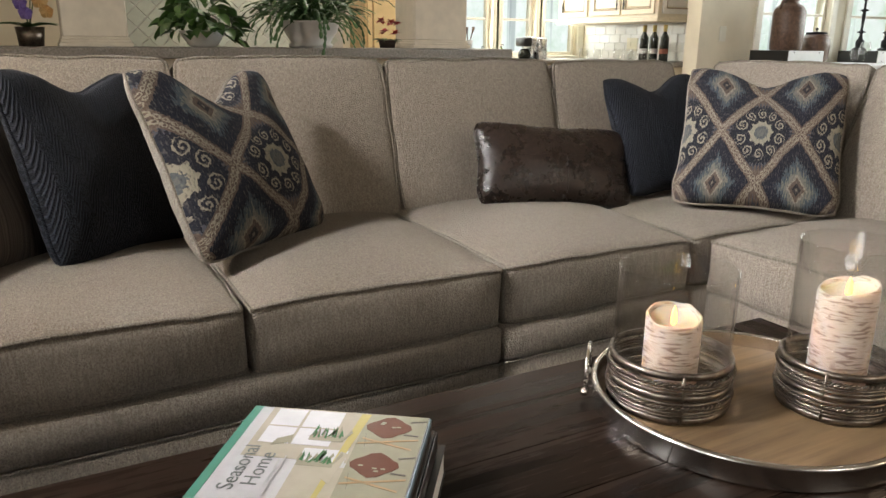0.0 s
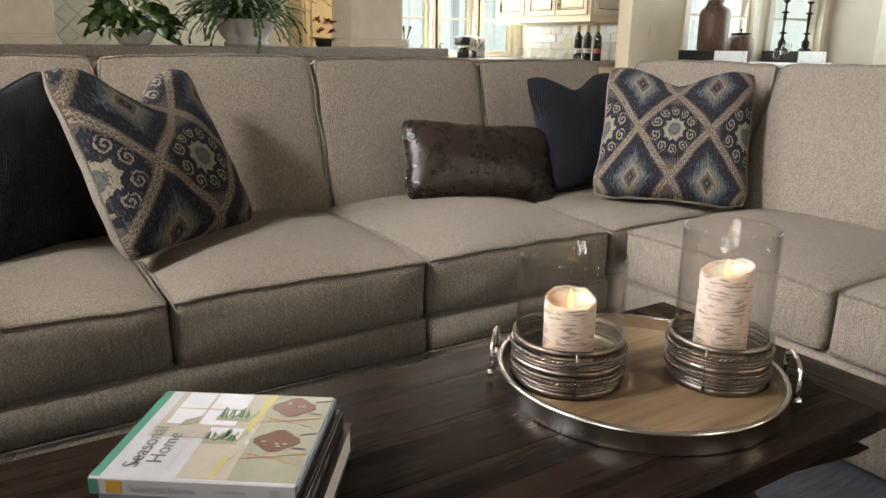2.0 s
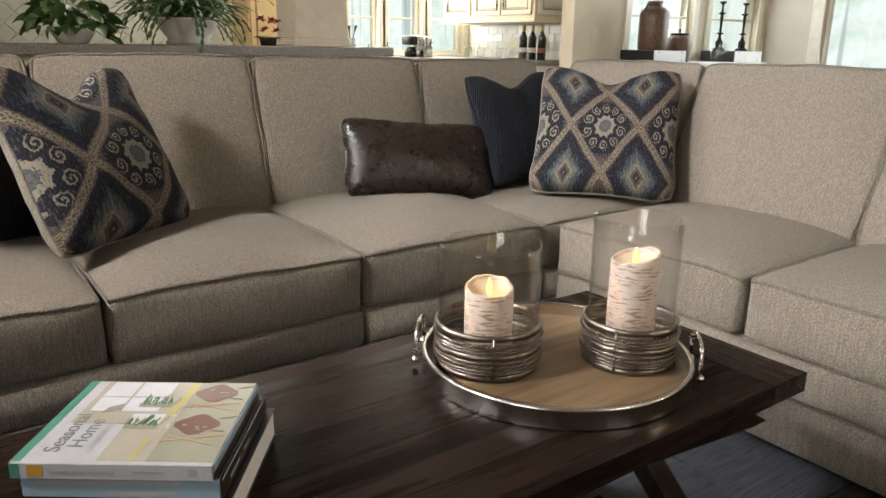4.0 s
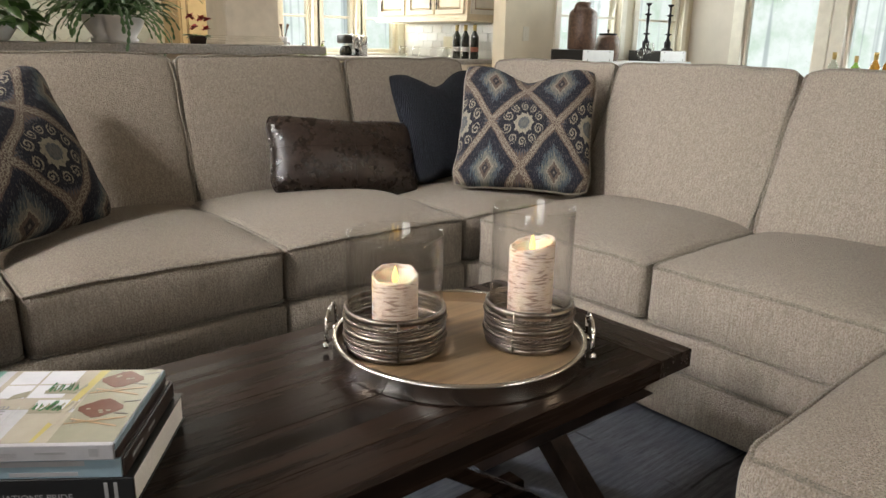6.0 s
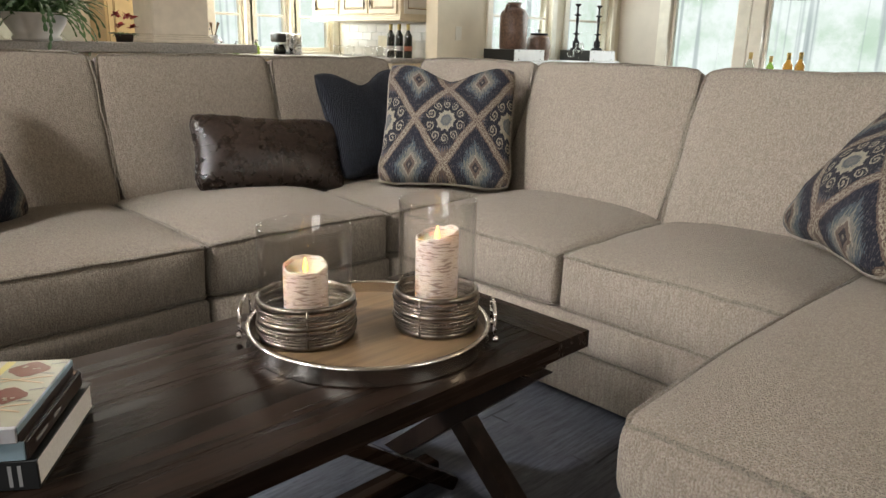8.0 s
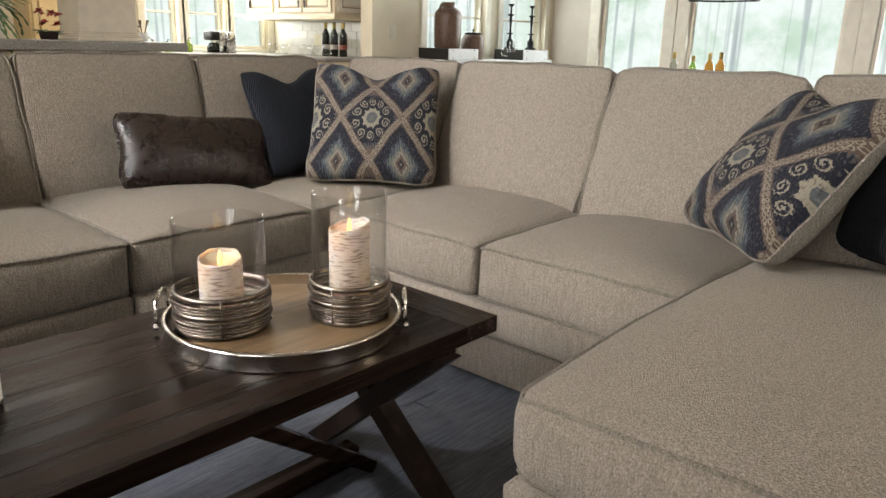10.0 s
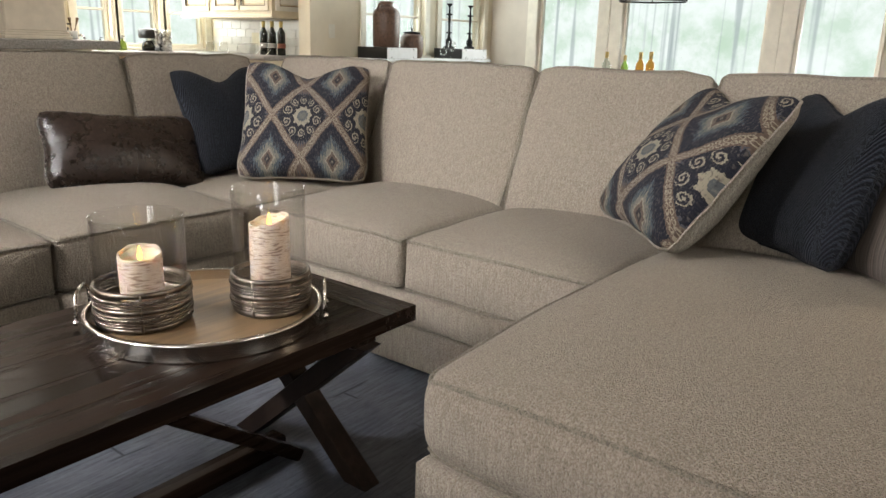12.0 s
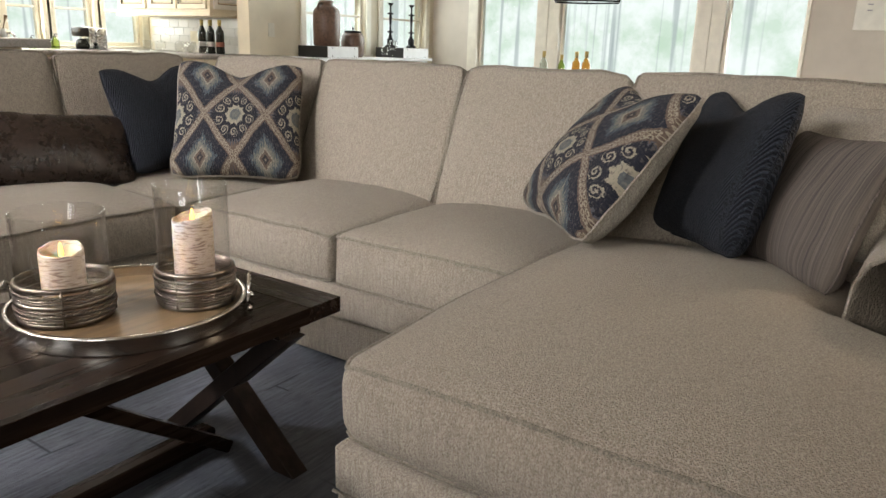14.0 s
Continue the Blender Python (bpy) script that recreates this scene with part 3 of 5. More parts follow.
for v in arm_v[:n_roll]:
    v.y, v.z = -0.735 + (v.y + 0.735) * 0.97, 0.5 + (v.z - 0.5) * 0.97
arm_f = [tuple(range(n_roll))] + [(s * n_roll + k, s * n_roll + (k + 1) % n_roll, (s + 1) * n_roll + (k + 1) % n_roll, (s + 1) * n_roll + k) for s in range(2) for k in range(n_roll)]
ARM = part("arm", (arm_v, arm_f), SOFA, CHAISE)
part("piping", tube([(1.897, -0.63 + y, z) for y, z in roll[:-2]], 0.0055), PIPING, ARM)


# ---- pillows ----
def pillow(name, c, right, up, w, h, t, mat, label, trim=None, chop=0.0, bow=0.085, seed=0.0, group="", slump=0.25, shift=(0, 0), scale=(0.88, 0.83), back_mat=None, seams=()):
    X, Y = Vector(right).normalized(), Vector(up)
    Y = (Y - X * Y.dot(X)).normalized()
    Z = X.cross(Y)
    n = 30
    verts, uv, faces, edge = [], [], [], []

    def place(u, v, s):
        x = u * w / 2 * (1 - bow * (1 - v * v))
        y = v * h / 2 * (1 - bow * (1 - u * u))
        ear = max(0.0, (abs(u) + abs(v) - 1.62) / 0.38) ** 1.5
        x, y = x * (1 - 0.085 * ear), y * (1 - 0.085 * ear)
        dip = math.exp(-(u / 0.38) ** 2) * max(0.0, (v + 0.35) / 1.35) ** 1.6
        y -= chop * dip
        z = s * t / 2 * (max(0.0, (1 - u * u)) * max(0.0, (1 - v * v))) ** 0.40 * (1 - slump * v) * (1 - 2.2 * chop * dip)
        p = Vector((x, y, z))
        p += noise.noise_vector(p * 9 + Vector((seed, 0, seed))) * 0.010 * (1 - max(u * u, v * v) * 0.5)
        p += noise.noise_vector(p * 26 + Vector((seed, 0, seed))) * 0.0025
        return Vector(c) + X * p.x + Y * p.y + Z * p.z

    idx = {}
    for s in (1, -1):
        for i in range(n + 1):
            for j in range(n + 1):
                rim = i in (0, n) or j in (0, n)
                if s < 0 and rim:
                    idx[s, i, j] = idx[1, i, j]
                    continue
                u, v = math.sin((2 * i / n - 1) * math.pi / 2 * 0.98) / math.sin(math.pi / 2 * 0.98), math.sin((2 * j / n - 1) * math.pi / 2 * 0.98) / math.sin(math.pi / 2 * 0.98)
                idx[s, i, j] = len(verts)
                verts.append(place(u, v, s))
                uv.append((u * scale[0] + shift[0], v * scale[1] + shift[1]))
    for s in (1, -1):
        for i in range(n):
            for j in range(n):
                q = (idx[s, i, j], idx[s, i + 1, j], idx[s, i + 1, j + 1], idx[s, i, j + 1])
                faces.append(q if s > 0 else q[::-1])
    ring = [(i, 0) for i in range(n)] + [(n, j) for j in range(n)] + [(i, n) for i in range(n, 0, -1)] + [(0, j) for j in range(n, 0, -1)]
    low = min(v.z for v in verts)
    ob = thing(name, (c[0], c[1], low), label, "pillow", group)
    cov = part("cover", (verts, faces), mat, ob, uv=uv)
    if back_mat:
        cov.data.materials.append(back_mat)
        for k in range(n * n, 2 * n * n):
            cov.data.polygons[k].material_index = 1
    for u0, v0, u1, v1 in seams:
        part("seam", tube([place(u0 + (u1 - u0) * k / 24, v0 + (v1 - v0) * k / 24, 1) for k in range(25)], 0.0022, False, 5), mat, cov)
    part("piping", tube([verts[idx[1, i, j]] for i, j in ring], 0.005, True, 6), trim or mat, ob, uv=[(0.02 * k, 0.3) for k in range(len(ring) * 6)])
    return ob


KTRIM = tweed("pillow_piping", (0.10, 0.082, 0.066), (0.23, 0.20, 0.16), (0.33, 0.29, 0.24))
KBACK = tweed("pillow_backing", (0.11, 0.10, 0.082), (0.25, 0.225, 0.185), (0.36, 0.325, 0.27))
pillow("throw_pillow", (2.275, 1.825, 0.728), (0.635, -0.772, -0.01), (0.394, 0.30, 0.87), 0.575, 0.57, 0.20, KILIM, "square woven pillow with navy and taupe medallions in the sofa corner", KTRIM, back_mat=KBACK, chop=0.065, seed=1, group="medallion pillows", shift=(0, 0.03), scale=(1.03, 0.68))
pillow("throw_pillow", (0.458, 2.145, 0.73), (0.80, 0.60, -0.03), (-0.25, 0.375, 0.89), 0.565, 0.57, 0.21, KILIM, "square woven medallion pillow leaning against the sofa back", KTRIM, back_mat=KBACK, chop=0.095, seed=2, group="medallion pillows", shift=(0.85, 0.12), scale=(0.80, 0.70))
pillow("throw_pillow", (2.27, 0.119, 0.75), (-0.702, -0.712, 0.015), (0.458, -0.435, 0.775), 0.56, 0.56, 0.24, KILIM, "square woven medallion pillow leaning over on the chaise", KTRIM, back_mat=KBACK, chop=0.045, seed=3, group="medallion pillows", shift=(0.06, 0.15), scale=(0.88, 0.75))
pillow("throw_pillow", (2.166, 2.20, 0.715), (1.0, 0.0, 0.03), (-0.03, 0.428, 0.904), 0.50, 0.50, 0.16, NAVY, "navy ribbed chenille pillow in the sofa corner", chop=0.06, seed=4, group="navy pillows")
pillow("throw_pillow", (0.115, 2.26, 0.72), (0.70, 0.70, -0.06), (-0.18, 0.30, 0.93), 0.55, 0.55, 0.18, NAVY, "navy ribbed chenille pillow leaning on the sofa back", chop=0.05, seed=5, group="navy pillows")
pillow("throw_pillow", (2.43, -0.20, 0.733), (-0.724, -0.687, 0.057), (0.275, -0.212, 0.938), 0.52, 0.52, 0.20, NAVY, "navy ribbed chenille pillow on the chaise", chop=0.06, seed=6, group="navy pillows")
pillow("throw_pillow", (2.36, -0.475, 0.665), (-0.80, -0.60, 0.04), (0.30, -0.20, 0.93), 0.52, 0.44, 0.17, STRIPE, "brown and grey striped pillow against the rolled arm", chop=0.0, seed=7, group="striped pillows")
pillow("throw_pillow", (2.50, -0.52, 0.735), (-0.62, -0.78, 0.05), (0.34, -0.15, 0.92), 0.46, 0.46, 0.15, SOFA, "sofa fabric pillow behind the striped pillow", PIPING, chop=0.0, seed=10, group="")
pillow("throw_pillow", (-0.25, 2.12, 0.71), (0.70, 0.70, -0.06), (-0.18, 0.30, 0.93), 0.50, 0.50, 0.17, STRIPE, "brown and grey striped pillow at the sofa end", chop=0.0, seed=8, group="striped pillows")
pillow("lumbar_pillow", (1.655, 2.225, 0.61), (0.973, -0.208, -0.08), (0.184, 0.426, 0.886), 0.64, 0.325, 0.19, LEATHER, "dark brown leather lumbar pillow on the sofa seat", seed=9, bow=0.075, slump=0.1, seams=((-0.97, 0.1, 0.97, 0.1), (0.05, -0.98, 0.05, 0.1)))


# ---- coffee table ----
TBL = thing("coffee_table", (0.5, 0.8, -0.018), "dark brown plank coffee table with crossed trestle legs on the rug", "table")
T0, T1, F0, F1, TOP, TH = -0.42, 1.438, 0.487, 1.09, 0.431, 0.042
g = 0.0005
for a, b in ((T0, T0 + 0.115), (T1 - 0.115, T1)):
    part("end_board", block(a + g, b - g, F0, F1, TOP - TH, TOP, 0.0015), TABLE_Y, TBL, smooth=False)
for a, b in ((F0, F0 + 0.1), (F0 + 0.1, 0.722), (0.722, 0.856), (0.856, F1 - 0.1), (F1 - 0.1, F1)):
    part("plank", block(T0 + 0.115 + g, T1 - 0.115 - g, a + (g if a > F0 else 0), b - (g if b < F1 else 0), TOP - TH, TOP - random.uniform(0, 0.0004), 0.0007), TABLE_X, TBL, smooth=False)


def beam(a, b, wide, deep, side):
    """A square beam from a to b; side: the direction of its width."""
    a, b, s = Vector(a), Vector(b), Vector(side).normalized()
    t = (b - a).normalized()
    u = t.cross(s).normalized()
    m = Matrix((s, u, t)).transposed().to_4x4()
    m.translation = (a + b) / 2
    L = (b - a).length
    return moved(block(-wide / 2, wide / 2, -deep / 2, deep / 2, -L / 2, L / 2, 0.004), m)


for x in (-0.26, 1.275):
    part("top_rail", block(x - 0.04, x + 0.04, 0.51, 1.0, 0.362, 0.388, 0.004), TABLE_Y, TBL, smooth=False)
    for y0, y1, wide in ((0.52, 0.965, 0.060), (0.965, 0.52, 0.056)):
        v, f = beam((x, y0, 0.42), (x, y1, -0.06), wide, 0.105, (1, 0, 0))
        for p in v:
            p.z = min(0.366, max(-0.0175, p.z))
        part("leg", (v, f), TABLE_Z, TBL, smooth=False)
part("stretcher", block(-0.23, 1.245, 0.775, 0.83, -0.0175, 0.035, 0.004), TABLE_X, TBL, smooth=False)
part("brace", beam((1.245, 0.735, -0.005), (0.693, 0.745, 0.388), 0.045, 0.034, (0, 1, 0)), TABLE_X, TBL, smooth=False)
part("brace", beam((-0.24, 0.745, 0.005), (0.275, 0.745, 0.388), 0.05, 0.05, (0, 1, 0)), TABLE_X, TBL, smooth=False)


# ---- tray and candle holders ----
TC, TR = Vector((1.036, 0.797, TOP)), 0.263
TRAY = thing("serving_tray", TC, "round wooden tray with polished nickel rim on the coffee table", "tray")
part("tray_bottom", moved(lathe([(0, 0.002), (TR - 0.004, 0.002), (TR - 0.004, 0.012), (0, 0.012)], 64), Matrix.Translation(TC)), TRAY_WOOD, TRAY, "honey wood base", smooth=False)
part("rim", moved(lathe([(TR - 0.003, 0.001), (TR + 0.004, 0.001), (TR + 0.0045, 0.0015), (TR + 0.0045, 0.003), (TR + 0.0045, 0.034), (TR + 0.0055, 0.036), (TR + 0.005, 0.039), (TR + 0.002, 0.041), (TR - 0.003, 0.041), (TR - 0.005, 0.039), (TR - 0.0045, 0.036), (TR - 0.004, 0.034), (TR - 0.004, 0.012)], 128), Matrix.Translation(TC)), BAND, TRAY)
for ang in (-43.0, 137.0):
    a = radians(ang)
    out, side = Vector((math.cos(a), math.sin(a), 0)), Vector((-math.sin(a), math.cos(a), 0))
    pts = [TC + out * (TR + 0.012) + side * s + Vector((0, 0, z)) for s, z in ((-0.05, 0.012), (-0.05, 0.045), (-0.046, 0.066), (-0.034, 0.078), (-0.015, 0.083), (0.015, 0.083), (0.034, 0.078), (0.046, 0.066), (0.05, 0.045), (0.05, 0.012))]
    h = part("handle", tube(pts, 0.0040, False, 8), SILVER, TRAY)
    for s in (-0.05, 0.05):
        part("ball", moved(lathe([(0, -0.008), (0.0056, -0.0056), (0.008, 0), (0.0056, 0.0056), (0, 0.008)], 12), Matrix.Translation(TC + out * (TR + 0.014) + side * s + Vector((0, 0, 0.014)))), SILVER, h)


# ---- candle holders ----
def wax_material():
    m, nt, b = material("glowing_birch_bark_wax", (0.8, 0.72, 0.6), 0.55)
    v = coords(nt)
    dash = noise_val(nt, coords(nt, "Object", (40, 40, 260)), 1.0, 2, 0.5).step(0.55, 0.61)
    knot = noise_val(nt, coords(nt, "Object", (22, 22, 34)), 1.0, 2).step(0.64, 0.72)
    c = mix(nt, dash * 0.75, (0.47, 0.395, 0.335), (0.12, 0.07, 0.05))
    c = mix(nt, knot * 0.75, c, (0.17, 0.13, 0.12))
    put_color(nt, b, c)
    b.inputs["Subsurface Weight"].default_value = 0.6
    b.inputs["Subsurface Radius"].default_value = (0.05, 0.03, 0.015)
    b.inputs["Subsurface Scale"].default_value = 0.6
    # faint emission stands in for flame light soaking through the wax
    b.inputs["Emission Color"].default_value = (1.0, 0.58, 0.36, 1)
    b.inputs["Emission Strength"].default_value = 0.06
    bump(nt, b, dash + knot, 0.2, 0.002)
    return m


WAX = wax_material()
# the top emits a little too, in place of the flame's light on it
WAX_TOP = material("glowing_candle_wax", (0.62, 0.50, 0.39), 0.5, Subsurface_Weight=0.6, Emission_Color=(1, 0.70, 0.42, 1), Emission_Strength=0.06)[0]
FLAME = material("flame_glow", (1, 0.6, 0.1), 0.5, Emission_Color=(1, 0.56, 0.09, 1), Emission_Strength=4.0)[0]


def ring(R, z, r, sides=8, n=56):
    return tube([(R * math.cos(2 * math.pi * k / n), R * math.sin(2 * math.pi * k / n), z) for k in range(n)], r, True, sides)


def rope(R, z, r, phase):
    pts = []
    n = 150
    for k in range(n):
        a = 2 * math.pi * k / n
        tw = 36 * a + phase
        pts.append(((R + r * math.cos(tw)) * math.cos(a), (R + r * math.cos(tw)) * math.sin(a), z + r * math.sin(tw)))
    return tube(pts, r * 0.85, True, 5)


def candle_holder(c, R, glass_r, glass_h, wax_h, slant, seed):
    m = Matrix.Translation(c)
    ob = thing("candle_holder", c, "pewter wire hurricane holder with seeded glass and a birch candle", "candle holder", "candle holders on the tray")
    part("base_plate", moved(lathe([(0, 0.001), (R * 0.97, 0.001), (R, 0.004), (R, 0.011), (R * 0.97, 0.014), (0, 0.014)], 48), m), PEWTER, ob)
    for z, r in ((0.019, 0.0022), (0.025, 0.0022), (0.041, 0.0022), (0.061, 0.0022), (0.067, 0.0022)):
        part("hoop", moved(ring(R + 0.002, z, r), m), PEWTER, ob)
    part("hoop", moved(lathe([(R - 0.003, 0.046), (R + 0.003, 0.046), (R + 0.004, 0.050), (R + 0.003, 0.056), (R - 0.003, 0.056), (R - 0.003, 0.046)], 48), m), PEWTER, ob)
    part("rim", moved(lathe([(R - 0.004, 0.083), (R + 0.002, 0.083), (R + 0.003, 0.088), (R + 0.002, 0.094), (R - 0.004, 0.094), (R - 0.004, 0.083)], 48), m), PEWTER, ob)
    for z in (0.033, 0.074):
        part("twisted_wire", joined(moved(rope(R + 0.002, z, 0.0028, 0.0), m), moved(rope(R + 0.002, z, 0.0028, math.pi), m)), PEWTER, ob)
    for k in range(4):
        a = math.pi / 2 * k + seed
        p = Vector((math.cos(a), math.sin(a), 0)) * (R + 0.001)
        part("strut", moved(tube([p + Vector((0, 0, z)) for z in (0.006, 0.05, 0.09)], 0.003), m), PEWTER, ob)
    g, h = glass_r, glass_h
    gl = part("glass_cylinder", moved(lathe([(g, 0.016), (g, h * 0.5), (g, h - 0.003), (g - 0.0012, h), (g - 0.0028, h - 0.003), (g - 0.003, h * 0.5), (g - 0.003, 0.016)], 64), m), SEEDED, ob)
    w = 0.0475
    tilt = lambda x, y: slant[0] * x + slant[1] * y
    rnd = random.Random(seed)
    n = 40
    wave = [rnd.uniform(-0.0007, 0.0007) + 0.0012 * math.sin(5 * 2 * math.pi * k / n + seed) + 0.0008 * math.sin(9 * 2 * math.pi * k / n) for k in range(n)]
    verts, faces = [], []
    rings = [(w, 0.016, 0), (w, wax_h * 0.5, 0), (w, wax_h - 0.006, 1), (w - 0.0012, wax_h - 0.001, 1), (w - 0.003, wax_h, 1), (w - 0.005, wax_h - 0.002, 1), (w - 0.007, wax_h - 0.008, 1)]
    for r, z, t in rings:
        for k in range(n):
            a = 2 * math.pi * k / n
            x, y = r * math.cos(a), r * math.sin(a)
            verts.append(Vector((x, y, z + (tilt(x, y) + wave[k] if t else 0))))
    for i in range(len(rings) - 1):
        for k in range(n):
            k2 = (k + 1) % n
            faces.append((i * n + k, i * n + k2, (i + 1) * n + k2, (i + 1) * n + k))
    faces.append(tuple(range(n))[::-1])
    cd = part("candle", moved((verts, faces), m), WAX, ob, "ivory birch-bark flameless candle")
    pool = []
    for k in range(n):
        a = 2 * math.pi * k / n
        x, y = (w - 0.007) * math.cos(a), (w - 0.007) * math.sin(a)
        pool.append(Vector((x, y, wax_h - 0.008 + tilt(x, y) + wave[k])))
    for k in range(n):
        a = 2 * math.pi * k / n
        pool.append(Vector((0.024 * math.cos(a), 0.024 * math.sin(a), wax_h - 0.021)))
    pool.append(Vector((0, 0, wax_h - 0.024)))
    part("wax_top", moved((pool, [(k, (k + 1) % n, n + (k + 1) % n, n + k) for k in range(n)] + [(n + k, n + (k + 1) % n, 2 * n) for k in range(n)]), m), WAX_TOP, cd)
    part("flame", moved(lathe([(0, 0), (0.004, 0.003), (0.0055, 0.010), (0.0045, 0.019), (0.0024, 0.028), (0, 0.036)], 12), m @ Matrix.Translation((0, 0, wax_h - 0.020))), FLAME, cd, "glowing amber flame tip")
    gl.visible_shadow = False
    return ob


HL, HR = Vector((0.916, 0.864, TOP + 0.0125)), Vector((1.164, 0.718, TOP + 0.0125))
candle_holder(HL, 0.103, 0.099, 0.247, 0.160, (0.12, 0.15), 1)
candle_holder(HR, 0.092, 0.085, 0.296, 0.219, (0.2, -0.1), 2)


# ---- books ----
def plain(name, color, rough=0.45):
    return painted(name, color, rough, 25)


PAPER = painted("book_pages", (0.84, 0.83, 0.80), 0.8, 200)
INK, GREY_INK = plain("dark_ink", (0.11, 0.12, 0.12)), plain("grey_ink", (0.30, 0.30, 0.30))
B_WHITE, B_TEAL, B_CREAM = plain("cover_white", (0.41, 0.405, 0.42), 0.25), plain("cover_teal", (0.06, 0.20, 0.15), 0.3), plain("cover_cream", (0.35, 0.32, 0.26), 0.25)
B_PANE, B_YELLOW, B_BROWN = plain("cover_pane", (0.50, 0.50, 0.53), 0.25), plain("cover_yellow", (0.40, 0.34, 0.13), 0.25), plain("cover_brown", (0.11, 0.045, 0.032), 0.25)
B_GREEN, B_SAGE, B_BLUE = plain("cover_green", (0.07, 0.16, 0.08), 0.25), plain("cover_sage", (0.26, 0.25, 0.19), 0.25), plain("cover_blue", (0.26, 0.36, 0.42), 0.35)
B_BLACK, B_DARKBROWN, B_TAN = plain("cover_black", (0.012, 0.013, 0.014), 0.35), plain("cover_dark_brown", (0.035, 0.024, 0.02), 0.35), plain("cover_tan", (0.27, 0.17, 0.08), 0.3)
B_GOLD = plain("cover_gold", (0.45, 0.25, 0.04), 0.3)


def lettering(name, text, size, m, mat, parent, label=""):
    """Text laid flat in the plane of m: x along the line, y to the top of the letters."""
    cu = bpy.data.curves.new(name, "FONT")
    cu.body, cu.size, cu.extrude = text, size, 0.0001
    tmp = bpy.data.objects.new(name, cu)
    scene.collection.objects.link(tmp)
    me = tmp.to_mesh()
    vf = [m @ v.co for v in me.vertices], [tuple(p.vertices) for p in me.polygons]
    tmp.to_mesh_clear()
    bpy.data.objects.remove(tmp)
    bpy.data.curves.remove(cu)
    return part(name, vf, mat, parent, label, smooth=False)


def book(corner, right, w, d, h, cover, pages, label, spine=None):
    """corner: the lower corner where spine and left edge meet; right runs along the spine, depth away from it. Returns the thing and the frame matrix."""
    r = Vector(right).normalized()
    dp = Vector((-r.y, r.x, 0))
    m = Matrix((r, dp, Vector((0, 0, 1)))).transposed().to_4x4()
    m.translation = corner
    ob = thing("book", (m @ Vector((w / 2, d / 2, 0))), label, "book", "books stacked on the coffee table")
    t = 0.0022
    part("page_block", moved(block(0.005, w - 0.002, 0.004, d - 0.005, t, h - t, 0.001), m), pages, ob, smooth=False)
    part("front_cover", moved(block(0, w, 0.0, d, h - t, h, 0.0007), m), cover, ob, smooth=False)
    part("back_cover", moved(block(0, w, 0.0, d, 0, t, 0.0007), m), cover, ob, smooth=False)
    part("spine", moved(block(0, w, -0.0025, 0.003, 0.0004, h - 0.0004, 0.001), m), spine or cover, ob, smooth=False)
    return ob, m


RB = Vector((0.211, -0.151, 0)).normalized()
DB = Vector((-RB.y, RB.x, 0))
B0 = Vector((0.086, 0.808, TOP))
b3, m3 = book(B0 + RB * 0.012 + DB * 0.006, RB, 0.268, 0.25, 0.047, B_BLACK, PAPER, "large black hardback book at the bottom of the stack", B_BLACK)
b2, m2 = book(B0 + RB * 0.008 + DB * 0.006 + Vector((0, 0, 0.0475)), RB, 0.258, 0.236, 0.030, B_DARKBROWN, PAPER, "pale blue and brown hardback book in the stack", B_BLUE)
b1, m1 = book(B0 + Vector((0, 0, 0.078)), RB, 0.260, 0.232, 0.024, B_WHITE, PAPER, "white hardback home book on top of the stack", B_WHITE)


def patch(name, ob, m, pts, z, mat):
    """A printed shape on a cover, from corner points in the cover's own plane."""
    n = len(pts)
    v = [m @ Vector((x, y, z)) for x, y in pts] + [m @ Vector((x, y, z + 0.00025)) for x, y in pts]
    part(name, (v, [tuple(range(n, 2 * n))] + [(k, (k + 1) % n, n + (k + 1) % n, n + k) for k in range(n)]), mat, ob, smooth=False)


def rect(x0, x1, y0, y1):
    return [(x0, y0), (x1, y0), (x1, y1), (x0, y1)]


part("jacket_edge", moved(block(0.2602, 0.2625, 0.001, 0.231, 0.013, 0.0236, 0.0008), m1), B_BLUE, b1, "pale blue jacket edge", smooth=False)
part("jacket_edge", moved(block(0.2602, 0.2622, 0.001, 0.231, 0.0008, 0.0126, 0.0008), m1), B_DARKBROWN, b1, "dark brown jacket edge", smooth=False)
part("jacket_edge", moved(block(0.2582, 0.2625, -0.001, 0.235, 0.0008, 0.0292, 0.002), m2), B_DARKBROWN, b2, "dark brown jacket edge", smooth=False)
for k, (y0, y1) in enumerate(((0.03, 0.075), (0.10, 0.13))):
    part("jacket_print", moved(block(0.2622, 0.2629, y0, y1, 0.011, 0.017, 0.0003), m2), GREY_INK, b2, smooth=False)

z = 0.0241
patch("teal_edge", b1, m1, rect(0, 0.013, 0.001, 0.231), z, B_TEAL)
patch("cream_ground", b1, m1, rect(0.030, 0.258, 0.10, 0.231), z, B_CREAM)
patch("sage_ground", b1, m1, rect(0.172, 0.259, 0.004, 0.231), z + 0.0002, B_SAGE)
for a, b in ((0.040, 0.082), (0.086, 0.138)):
    patch("window_print", b1, m1, rect(a, b, 0.135, 0.228), z + 0.0003, B_PANE)
    patch("muntin_print", b1, m1, rect(a, b, 0.178, 0.181), z + 0.0005, B_CREAM)
patch("wall_print", b1, m1, rect(0.108, 0.172, 0.004, 0.088), z + 0.0003, B_CREAM)
patch("wall_print", b1, m1, rect(0.108, 0.168, 0.092, 0.128), z + 0.0003, B_PANE)
